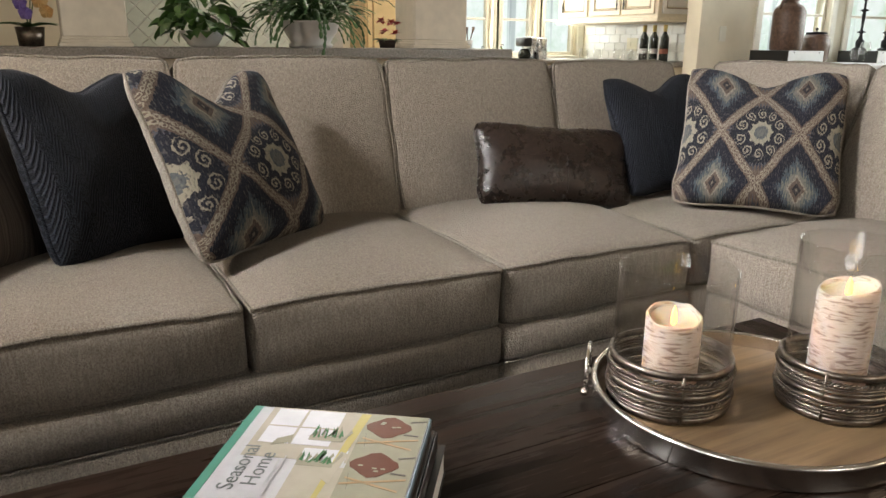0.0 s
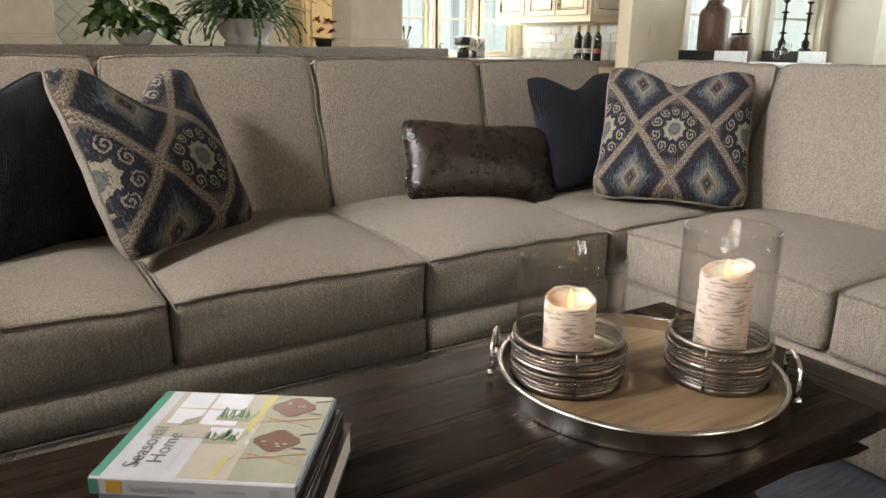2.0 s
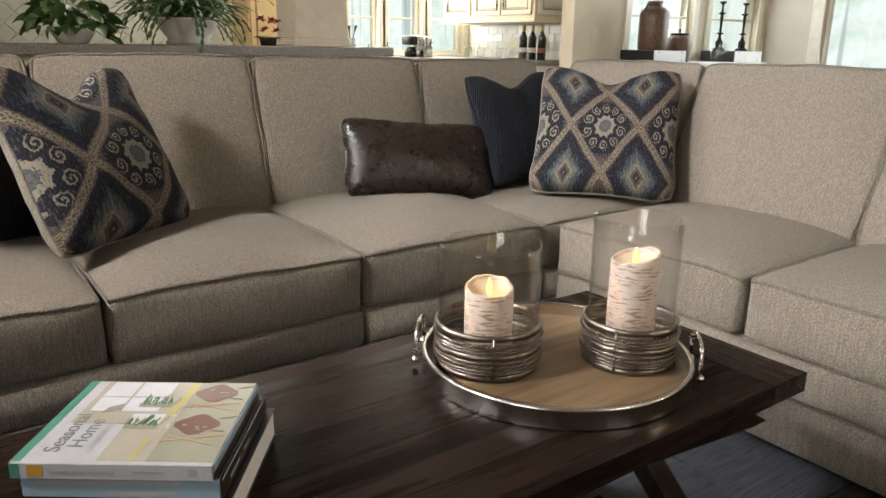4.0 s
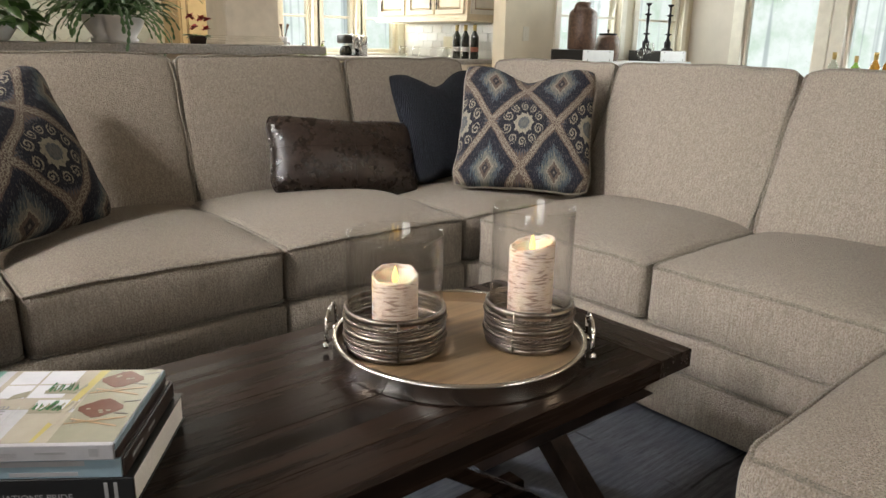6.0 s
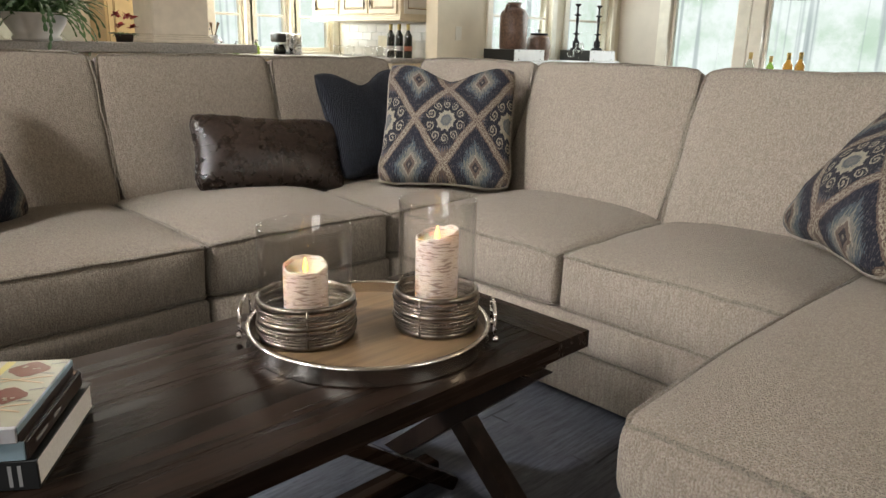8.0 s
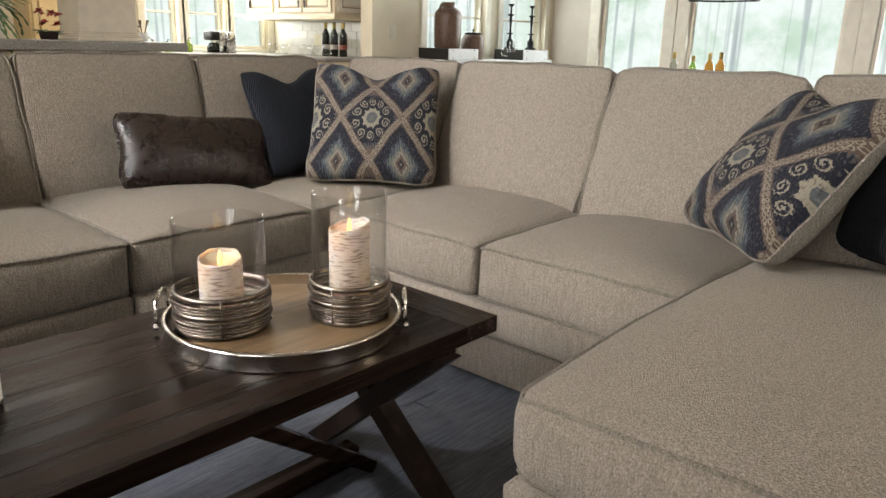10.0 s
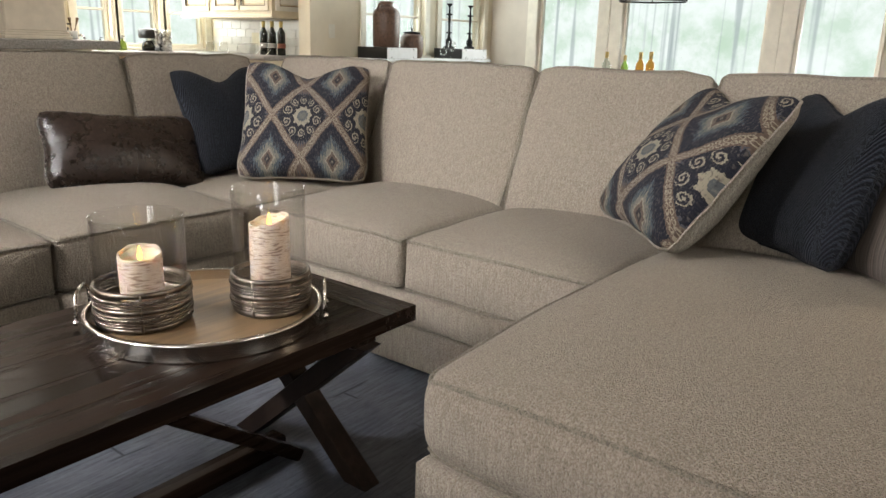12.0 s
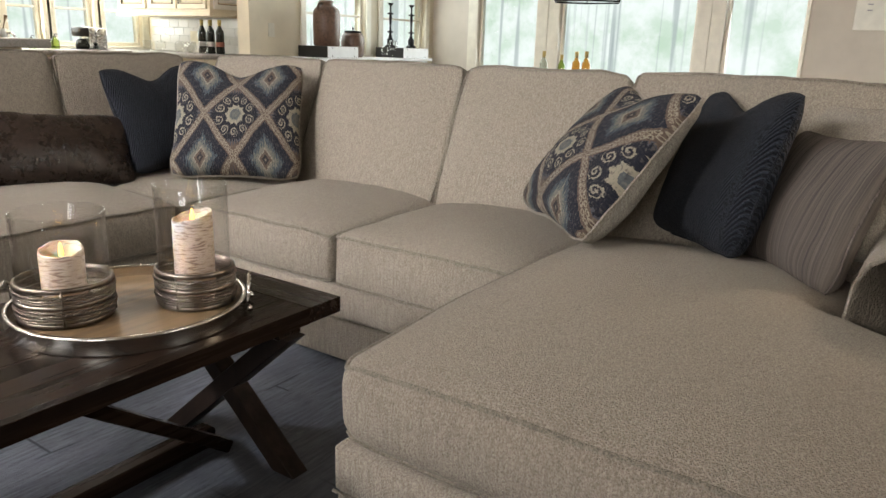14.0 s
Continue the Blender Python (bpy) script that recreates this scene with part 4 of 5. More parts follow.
patch("table_print", b1, m1, [(0.148, 0.006), (0.154, 0.006), (0.176, 0.228), (0.162, 0.228)], z + 0.0006, B_YELLOW)
patch("table_print", b1, m1, [(0.150, 0.060), (0.162, 0.050), (0.169, 0.12), (0.158, 0.125)], z + 0.0007, B_CREAM)
rc = random.Random(21)
for cx, cy in ((0.208, 0.195), (0.208, 0.100)):
    back_ = [(cx + 0.030 * math.cos(a) * (1.0 + 0.10 * math.cos(4 * a)), cy + 0.026 * math.sin(a) * (1.0 + 0.14 * math.cos(4 * a))) for a in [2 * math.pi * k / 16 + 0.3 for k in range(16)]]
    patch("chair_print", b1, m1, back_, z + 0.0008, B_BROWN)
    for k in range(4):
        x, y = cx + rc.uniform(-0.02, 0.018), cy + rc.uniform(-0.018, 0.018)
        patch("chair_slot_print", b1, m1, rect(x, x + 0.006, y, y + 0.003), z + 0.0010, B_SAGE)
    for x0, y0, x1, y1, wd, mat in ((-0.034, -0.048, 0.046, -0.030, 0.004, B_TAN), (-0.030, -0.034, 0.040, -0.056, 0.004, B_TAN), (-0.028, -0.022, -0.022, -0.058, 0.003, B_DARKBROWN), (0.024, -0.018, 0.044, -0.020, 0.003, B_DARKBROWN), (0.028, 0.016, 0.050, 0.022, 0.003, B_DARKBROWN)):
        patch("chair_leg_print", b1, m1, [(cx + x0, cy + y0), (cx + x1, cy + y1), (cx + x1, cy + y1 + wd), (cx + x0, cy + y0 + wd)], z + 0.0009, mat)
for cx, cy in ((0.128, 0.170), (0.130, 0.108)):
    patch("planter_print", b1, m1, rect(cx - 0.022, cx + 0.026, cy - 0.022, cy - 0.010), z + 0.0008, B_SAGE)
    for k in range(16):
        x, y, h = cx - 0.024 + 0.0032 * k, cy - 0.012 + rc.uniform(-0.004, 0.004), rc.uniform(0.012, 0.032)
        lean = rc.uniform(-0.006, 0.006)
        patch("leaf_print", b1, m1, [(x, y), (x + 0.003, y), (x + 0.004 + lean, y + h * 0.7), (x + 0.001 + lean, y + h)], z + 0.0009, B_GREEN if k % 3 else B_SAGE)
patch("lamp_print", b1, m1, [(0.060, 0.128), (0.085, 0.138), (0.083, 0.158), (0.064, 0.145)], z + 0.0009, B_SAGE)
line = lambda x, y: m1 @ Matrix(((0, -1, 0, x), (1, 0, 0, y), (0, 0, 1, z + 0.0010), (0, 0, 0, 1)))
lettering("title", "Seasonal", 0.030, line(0.050, 0.022), INK, b1)
lettering("title", "Home", 0.030, line(0.076, 0.034), INK, b1)
for k, (y0, y1) in enumerate(((0.035, 0.095), (0.020, 0.105))):
    patch("small_print", b1, m1, rect(0.084 + 0.006 * k, 0.0855 + 0.006 * k, y0, y1), z + 0.0010, GREY_INK)
up = lambda m, x, zz: m @ Matrix(((1, 0, 0, x), (0, 0, -1, -0.0029), (0, 1, 0, zz), (0, 0, 0, 1)))
lettering("spine_title", "Seasonal Home", 0.0135, up(m1, 0.050, 0.007), GREY_INK, b1)


def spine_patch(name, ob, m, x0, x1, z0, z1, mat):
    v = [m @ Vector((x, -0.0029 + o, zz)) for o in (0, 0.0004) for x, zz in ((x0, z0), (x1, z0), (x1, z1), (x0, z1))]
    part(name, (v, [(0, 1, 2, 3), (4, 7, 6, 5), (0, 4, 5, 1), (1, 5, 6, 2), (2, 6, 7, 3), (3, 7, 4, 0)]), mat, ob, smooth=False)


spine_patch("spine_picture", b1, m1, 0.022, 0.042, 0.004, 0.021, B_GOLD)
spine_patch("spine_author", b1, m1, 0.158, 0.198, 0.010, 0.014, GREY_INK)
spine_patch("spine_emblem", b1, m1, 0.228, 0.240, 0.006, 0.018, GREY_INK)
spine_patch("spine_edge", b1, m1, 0.0, 0.012, 0.0015, 0.0225, B_TEAL)
spine_patch("spine_label", b2, m2, 0.02, 0.21, 0.019, 0.027, B_WHITE)
spine_patch("spine_label", b2, m2, 0.11, 0.20, 0.004, 0.010, B_WHITE)
lettering("spine_title", "NATION'S PRIDE", 0.0135, up(m3, 0.085, 0.014), B_WHITE, b3)
for k in range(2):
    spine_patch("spine_author", b3, m3, 0.228 + 0.013 * k, 0.233 + 0.013 * k, 0.006, 0.040, GREY_INK)


# ---- bar counter and columns of the kitchen ----
def granite_material():
    m, nt, b = material("grey_granite", rough=0.45)
    v = coords(nt)
    s = noise_val(nt, v, 90, 4, 0.75).step(0.32, 0.68)
    w = noise_val(nt, v, 9, 4, 0.65).step(0.35, 0.7)
    c = mix(nt, s, (0.13, 0.12, 0.11), (0.42, 0.40, 0.37))
    c = mix(nt, w * 0.5, c, (0.28, 0.25, 0.22))
    put_color(nt, b, c)
    bump(nt, b, s + w, 0.6, 0.006)
    return m


GRANITE = granite_material()
slab = soft_box(3.63, 0.62, 0.062, 0.012, n=(110, 8, 2), wrinkle=0.004, seed=3.0)
part("bar_counter", moved(slab, pose(1.115, 4.78, 0.989)), GRANITE, label="grey granite bar top with a chiselled edge", category="counter", at=(1.075, 4.78, 0.958))
BAR = thing("bar_cabinet", (1.1, 4.8, FLOOR), "white panelled base under the granite bar top", "cabinet")
part("body", block(-0.65, 2.80, 4.62, 5.02, FLOOR, 0.956, 0.004), TRIM, BAR, smooth=False)
for k in range(5):
    x = -0.6 + 0.68 * k
    part("panel", block(x + 0.05, x + 0.62, 4.606, 4.619, 0.12, 0.90, 0.005), TRIM, BAR, smooth=False)


def column(x0, x1, y0, y1, z0, mat, label):
    ob = thing("column", ((x0 + x1) / 2, (y0 + y1) / 2, z0), label, "column", kind="structure")
    part("shaft", block(x0 + 0.02, x1 - 0.02, y0 + 0.02, y1 - 0.02, z0 + 0.05, HIGH, 0.008), mat, ob, smooth=False)
    for k, (o, za, zb) in enumerate(((0.0, 0.0, 0.022), (0.008, 0.022, 0.038), (0.014, 0.038, 0.052))):
        part("moulding", block(x0 + o, x1 - o, y0 + o, y1 - o, z0 + za, z0 + zb, 0.004), mat, ob, smooth=False)


column(0.10, 0.475, 4.60, 4.96, 1.021, TRIM, "square white column on the granite bar")
column(2.22, 2.66, 4.60, 4.96, 1.021, painted("warm_column_paint", (0.74, 0.66, 0.54), 0.5), "square cream column on the granite bar")


# ---- plants ----
def leaf_material(name, a, b_, rough=0.4):
    m, nt, b = material(name, rough=rough)
    r = object_random(nt)
    n = noise_val(nt, coords(nt), 30, 3)
    put_color(nt, b, mix(nt, (r * 0.7 + n * 0.4), a, b_))
    return m


LEAF = leaf_material("pothos_leaf", (0.030, 0.080, 0.024), (0.110, 0.235, 0.060), 0.35)
CACTUS = leaf_material("cactus_stem", (0.034, 0.085, 0.030), (0.105, 0.200, 0.075), 0.45)
SOIL = painted("potting_soil", (0.03, 0.02, 0.015), 0.95, 80)
STEM = painted("plant_stem", (0.07, 0.12, 0.04), 0.6, 40)


def leaf_mesh(name, length, width, fold, mat):
    pts = ((0, 0.0), (0.12, 0.55), (0.3, 0.95), (0.5, 1.0), (0.7, 0.75), (0.88, 0.35), (1.0, 0.0))
    v, f = [], []
    for t, w in pts:
        z = -0.35 * length * t * t
        v += [Vector((-w * width / 2, t * length, z + fold * w)), Vector((0, t * length, z)), Vector((w * width / 2, t * length, z + fold * w))]
    for k in range(len(pts) - 1):
        a = 3 * k
        f += [(a, a + 1, a + 4, a + 3), (a + 1, a + 2, a + 5, a + 4)]
    me = bpy.data.meshes.new(name)
    me.from_pydata([tuple(p) for p in v], [], f)
    me.polygons.foreach_set("use_smooth", [True] * len(f))
    me.materials.append(mat)
    return me


def pinned(name, me, parent, m):
    ob = new(name, me)
    ob.parent = parent
    ob.matrix_local = m
    return ob


rp = random.Random(5)
POTHOS = thing("potted_plant", (0.88, 4.74, 1.021), "leafy green pothos in a white bowl on the bar", "plant")
part("pot", moved(lathe([(0, 0.001), (0.07, 0.001), (0.085, 0.012), (0.125, 0.07), (0.135, 0.095), (0.128, 0.095), (0.115, 0.07), (0, 0.068)], 32), Matrix.Translation((0.88, 4.74, 1.021))), painted("white_ceramic", (0.76, 0.75, 0.72), 0.25), POTHOS, "white ceramic bowl")
leaves = [leaf_mesh("leaf", s, s * 0.62, s * 0.10, LEAF) for s in (0.10, 0.12, 0.085)]
for k in range(130):
    a, e = rp.uniform(0, 2 * math.pi), rp.uniform(0, 1) ** 0.7
    R = 0.05 + 0.17 * e
    zz = 0.10 + 0.22 * (1 - e * e) * rp.uniform(0.3, 1.1) + rp.uniform(-0.07, 0.02) * e
    pinned("leaf", rp.choice(leaves), POTHOS, pose(R * math.cos(a), R * math.sin(a), zz, rp.uniform(-45, 25), rp.uniform(-30, 30), math.degrees(a) - 90 + rp.uniform(-40, 40)))
for k in range(14):
    a, e = rp.uniform(0, 2 * math.pi), rp.uniform(0.4, 1)
    tip = Vector((0.2 * e * math.cos(a), 0.2 * e * math.sin(a), rp.uniform(0.1, 0.26)))
    p0 = Vector((0.88, 4.74, 1.09))
    part("stem", tube([p0, p0 + tip * 0.5 + Vector((0, 0, 0.06)), p0 + tip], 0.003, False, 5), STEM, POTHOS)

CACT = thing("potted_plant", (1.56, 4.76, 1.021), "large trailing cactus plant in a silver planter on the bar", "plant")
part("planter", moved(lathe([(0, 0.001), (0.12, 0.001), (0.125, 0.02), (0.11, 0.03), (0.15, 0.10), (0.165, 0.15), (0.17, 0.165), (0.155, 0.165), (0.14, 0.13), (0, 0.12)], 36), Matrix.Translation((1.56, 4.76, 1.021)) @ Matrix.Diagonal((1.15, 0.95, 1, 1))), painted("whitewashed_metal", (0.62, 0.60, 0.58), 0.3), CACT, "whitewashed silver planter")


def cactus_stem(name, rnd, n):
    v, f = [], []
    p, ang = Vector((0, 0, 0)), rnd.uniform(0.5, 1.25)
    for k in range(n):
        L, w = 0.042, 0.021
        d = Vector((0, math.cos(ang), math.sin(ang)))
        s = Vector((1, 0, 0))
        q = p + d * L
        a = len(v)
        up_ = s.cross(d) * 0.0025
        for t, ww in ((0.0, 0.35), (0.35, 0.8), (0.7, 1.0), (1.0, 0.55)):
            c = p + d * (L * t)
            v += [c - s * w * ww / 2, c + up_, c + s * w * ww / 2]
        for i in range(3):
            b = a + 3 * i
            f += [(b, b + 1, b + 4, b + 3), (b + 1, b + 2, b + 5, b + 4)]
        p = q
        ang -= rnd.uniform(0.12, 0.34)
    me = bpy.data.meshes.new(name)
    me.from_pydata([tuple(x) for x in v], [], f)
    me.materials.append(CACTUS)
    return me


stems = [cactus_stem("trailing_stem", rp, rp.randint(6, 9)) for _ in range(14)]
for k in range(230):
    a = rp.uniform(0, 2 * math.pi)
    R = rp.uniform(0.02, 0.15)
    pinned("trailing_stem", rp.choice(stems), CACT, pose(R * 1.25 * math.cos(a), R * math.sin(a), rp.uniform(0.13, 0.23), rp.uniform(-15, 20), rp.uniform(-25, 25), math.degrees(a) - 90 + rp.uniform(-35, 35)) @ Matrix.Scale(rp.uniform(0.9, 1.35), 4))

RED = leaf_material("red_petal", (0.25, 0.006, 0.006), (0.45, 0.02, 0.02), 0.5)
FLOW = thing("flower_pot", (2.09, 4.74, 1.021), "small pot of red flowers on the bar", "flowers")
part("pot", moved(lathe([(0, 0.001), (0.05, 0.001), (0.06, 0.05), (0.055, 0.05), (0, 0.045)], 20), Matrix.Translation((2.09, 4.74, 1.021))), SOIL, FLOW)
petals, small_leaf = leaf_mesh("petal", 0.04, 0.032, 0.006, RED), leaf_mesh("leaf", 0.06, 0.035, 0.006, LEAF)
for fx, fz in ((-0.03, 0.10), (0.05, 0.09), (0.02, 0.16), (-0.05, 0.17), (0.06, 0.15)):
    for k in range(9):
        pinned("petal", petals, FLOW, pose(fx, -0.02, fz, rp.uniform(-10, 70), 0, 40 * k))
for k in range(22):
    pinned("leaf", small_leaf, FLOW, pose(rp.uniform(-0.04, 0.04), rp.uniform(-0.04, 0.04), 0.05, rp.uniform(-5, 30), 0, rp.uniform(0, 360)))

ORCH = thing("orchid", (-0.03, 4.66, 1.021), "orchid with purple and peach blooms in a tin pot", "flowers")
part("pot", moved(lathe([(0, 0.001), (0.06, 0.001), (0.072, 0.10), (0.066, 0.10), (0, 0.09)], 24), Matrix.Translation((-0.03, 4.66, 1.021 - 0.0))), PEWTER, ORCH)
PEACH, PURPLE = leaf_material("peach_petal", (0.55, 0.30, 0.10), (0.62, 0.45, 0.22), 0.5), leaf_material("purple_petal", (0.10, 0.06, 0.30), (0.22, 0.16, 0.45), 0.5)
big = leaf_mesh("leaf", 0.17, 0.06, 0.012, LEAF)
for k in range(5):
    pinned("leaf", big, ORCH, pose(0, 0, 0.09, 25, 0, 72 * k + 20))
for sx, mat, top in ((-0.03, PURPLE, 0.27), (0.04, PEACH, 0.33), (-0.05, PEACH, 0.36), (0.07, PEACH, 0.28)):
    base_ = Vector((-0.03, 4.66, 1.11))
    part("stem", tube([base_, base_ + Vector((sx * 0.5, 0, 0.15)), base_ + Vector((sx, -0.02, top - 0.09))], 0.003, False, 5), STEM, ORCH)
    pm = leaf_mesh("petal", 0.045, 0.04, 0.005, mat)
    for f in range(3):
        for k in range(5):
            pinned("petal", pm, ORCH, pose(sx + 0.02 * f - 0.02, -0.03, top - 0.05 * f, 70, 72 * k, 0))


# ---- windows ----
WIN = painted("window_paint", (0.84, 0.81, 0.70), 0.4)
PANE = glass("window_glass", (0.97, 0.98, 0.97), floor_gloss=0.0)


def window(n, along, o, at, cols, rows, label):
    """A framed window in an opening (from, to, sill, head) of a wall whose inner face lies at `at`, the room lying towards smaller x or y."""
    a0, a1, s, h = o

    def bx(p0, p1, d0, d1, z0, z1, r=0.004):
        return block(p0, p1, at + d0, at + d1, z0, z1, r) if along == "x" else block(at + d0, at + d1, p0, p1, z0, z1, r)

    c = ((a0 + a1) / 2, at, s) if along == "x" else (at, (a0 + a1) / 2, s)
    ob = thing("window_%d" % n, c, label, "window", kind="structure")
    t = 0.128 if along == "y" else 0.075
    part("casing", bx(a0 - (0.012 if a0 == 0.41 else t), a0, -0.022, -0.002, s, h + t), WIN, ob, smooth=False)
    part("casing", bx(a1, a1 + t, -0.022, -0.002, s, h + t), WIN, ob, smooth=False)
    part("casing", bx(a0, a1, -0.022, -0.002, h, h + t), WIN, ob, smooth=False)
    part("sill", bx(a0 - t, a1 + t, -0.05, 0.02, s - 0.035, s - 0.002), WIN, ob, smooth=False)
    f = 0.035
    fr = part("sash", joined(bx(a0 + 0.002, a0 + f, 0.04, 0.085, s, h), bx(a1 - f, a1 - 0.002, 0.04, 0.085, s, h), bx(a0 + f, a1 - f, 0.04, 0.085, s, s + f), bx(a0 + f, a1 - f, 0.04, 0.085, h - f, h)), WIN, ob, smooth=False)
    for k in range(1, cols):
        p = a0 + (a1 - a0) * k / cols
        part("muntin", bx(p - 0.011, p + 0.011, 0.05, 0.075, s + f, h - f, 0.003), WIN, fr, smooth=False)
    for k in range(1, rows):
        zz = s + (h - s) * k / rows
        part("muntin", bx(a0 + f, a1 - f, 0.052, 0.073, zz - 0.011, zz + 0.011, 0.003), WIN, fr, smooth=False)
    p = part("pane", bx(a0 + f, a1 - f, 0.061, 0.064, s + f, h - f, 0), PANE, ob, smooth=False)
    p.visible_shadow = False


n_win = 1
for o in EAST_WIN:
    window(n_win, "y", o, 7.6, 1, 1, "tall bright window with cream casing")
    n_win += 1
for o in ALCOVE_WIN:
    window(n_win, "x", o, 4.50, 1, 4, "bright window with cream casing above the ledge")
    n_win += 1
for o in KITCHEN_WIN:
    window(n_win, "x", o, 6.30, 1, 4, "narrow kitchen window with cream casing")
    n_win += 1


def woods_material():
    m = bpy.data.materials.new("woodland_painted_haze")
    m.use_nodes = True
    nt = m.node_tree
    nt.nodes.clear()
    out, em = nt.nodes.new("ShaderNodeOutputMaterial"), nt.nodes.new("ShaderNodeEmission")
    # glowing backdrop; haze and overexposure are put into the pale colours
    leaf = noise_val(nt, coords(nt, "Object", (1.6, 1.6, 1.6)), 1.0, 7, 0.68).step(0.40, 0.62)
    low = noise_val(nt, coords(nt, "Object", (0.5, 0.5, 0.9)), 1.0, 4).step(0.35, 0.65)
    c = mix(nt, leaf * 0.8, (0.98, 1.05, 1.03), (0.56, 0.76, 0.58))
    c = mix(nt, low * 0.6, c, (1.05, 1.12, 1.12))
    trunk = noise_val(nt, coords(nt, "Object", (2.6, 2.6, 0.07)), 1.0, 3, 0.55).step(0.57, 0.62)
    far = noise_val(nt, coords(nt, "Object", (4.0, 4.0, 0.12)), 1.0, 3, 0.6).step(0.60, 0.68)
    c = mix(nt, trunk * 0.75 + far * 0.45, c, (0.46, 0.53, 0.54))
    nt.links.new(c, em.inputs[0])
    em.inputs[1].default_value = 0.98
    nt.links.new(em.outputs[0], out.inputs[0])
    return m


WOODS = woods_material()
part("backdrop", block(17.0, 17.1, -12, 26, -3, 12, 0), WOODS, label="glowing woodland backdrop with painted haze and glare beyond the windows", category="backdrop", kind="structure", smooth=False)
part("backdrop", block(-8, 17.0, 16.0, 16.1, -3, 12, 0), WOODS, label="glowing woodland backdrop with painted haze and glare beyond the windows", category="backdrop", kind="structure", smooth=False)
part("ground", block(-40, 60, -40, 60, -0.5, -0.4, 0), painted("lawn", (0.09, 0.13, 0.05), 0.9, 2), label="pale lawn outside the house", category="ground", kind="structure", smooth=False)

# ---- kitchen cabinets, counters and tiles ----
def tile_material():
    m, nt, b = material("white_glazed_tile", (0.70, 0.68, 0.62), 0.18)
    r = object_random(nt)
    put_color(nt, b, mix(nt, r, (0.64, 0.62, 0.56), (0.74, 0.72, 0.67)))
    bump(nt, b, noise_val(nt, coords(nt), 14, 2), 0.12, 0.004)
    return m


TILE, GROUT = tile_material(), painted("grout", (0.60, 0.58, 0.53), 0.9, 60)


def door_panel(name, parent, plane, p0, p1, z0, z1, mat, front):
    """A framed door with a recessed panel; plane: 'x' for a face towards -x at x=front, 'y' for a face towards -y."""
    def bx(a, b, d0, d1, c, d, r=0.003):
        return block(front + d0, front + d1, a, b, c, d, r) if plane == "x" else block(a, b, front + d0, front + d1, c, d, r)
    g = 0.045
    d = part(name, joined(bx(p0, p1, -0.018, -0.001, z0, z0 + g), bx(p0, p1, -0.018, -0.001, z1 - g, z1), bx(p0, p0 + g, -0.018, -0.001, z0 + g, z1 - g), bx(p1 - g, p1, -0.018, -0.001, z0 + g, z1 - g)), mat, parent, smooth=False)
    part("glaze_line", bx(p0 + g - 0.004, p1 - g + 0.004, -0.0195, -0.017, z0 + g - 0.004, z0 + g + 0.003, 0.0005), GLAZED, d, smooth=False)
    for q in (p0 + g - 0.003, p1 - g - 0.003):
        part("glaze_line", bx(q, q + 0.006, -0.0195, -0.017, z0 + g, z1 - g, 0.0005), GLAZED, d, smooth=False)
    part("door_panel", bx(p0 + g + 0.012, p1 - g - 0.012, -0.012, -0.001, z0 + g + 0.012, z1 - g - 0.012, 0.008), mat, d, smooth=False)
    return d


GLAZED = painted("brown_glaze", (0.22, 0.14, 0.07), 0.5, 60)
UP = thing("wall_cabinet", (4.78, 5.5, 1.25), "cream glazed kitchen wall cabinet with dark iron pulls", "cabinet")
part("body", block(4.585, 4.978, 4.825, 6.20, 1.285, 2.4, 0.003), CABINET, UP, smooth=False)
part("cornice", joined(block(4.555, 4.978, 4.795, 6.20, 1.245, 1.268, 0.005), block(4.565, 4.978, 4.805, 6.20, 1.268, 1.285, 0.004)), CABINET, UP, smooth=False)
for k, (p0, p1) in enumerate(((4.86, 5.26), (5.28, 5.68), (5.74, 6.15))):
    d = door_panel("door", UP, "x", p0, p1, 1.31, 2.36, CABINET, 4.585)
    hy = (p1 - 0.035, p0 + 0.035, p0 + 0.36)[k]
    part("pull", tube([(4.556, hy, 1.35 + 0.012 * i) for i in range(9)], [0.003, 0.006, 0.004, 0.007, 0.009, 0.007, 0.004, 0.006, 0.003], False, 8), BLACK_IRON, d, "black iron drop pull")
door_panel("end_panel", UP, "y", 4.62, 4.95, 1.31, 2.36, painted("white_end_panel", (0.78, 0.76, 0.70), 0.45), 4.825)

SIDE = thing("base_cabinet", (4.68, 5.4, FLOOR), "cream kitchen base cabinet along the side wall", "cabinet")
part("body", block(4.38, 4.978, 4.68, 5.68, FLOOR, 0.878, 0.003), CABINET, SIDE, smooth=False)
NORTHC = thing("base_cabinet", (3.6, 5.98, FLOOR), "cream kitchen base cabinet under the windows", "cabinet")
part("body", block(2.4, 4.978, 5.70, 6.298, FLOOR, 0.878, 0.003), CABINET, NORTHC, smooth=False)
part("worktop", joined(block(4.34, 4.978, 4.66, 5.66, 0.88, 0.92, 0.006), block(2.38, 4.978, 5.66, 6.298, 0.88, 0.92, 0.006)), GRANITE, label="grey granite kitchen worktop", category="worktop", at=(4.0, 5.9, 0.88))

BSP = part("backsplash", block(4.972, 4.979, 4.66, 6.20, 0.921, 1.244, 0), GROUT, label="white subway tile backsplash behind the wine bottles", category="backsplash", kind="structure", smooth=False)
tme = bpy.data.meshes.new("tile")
tv = block(-0.006, 0, -0.0735, 0.0735, -0.0365, 0.0365, 0.002)
tme.from_pydata([tuple(v) for v in tv[0]], [], [tuple(f) for f in tv[1]])
tme.materials.append(TILE)
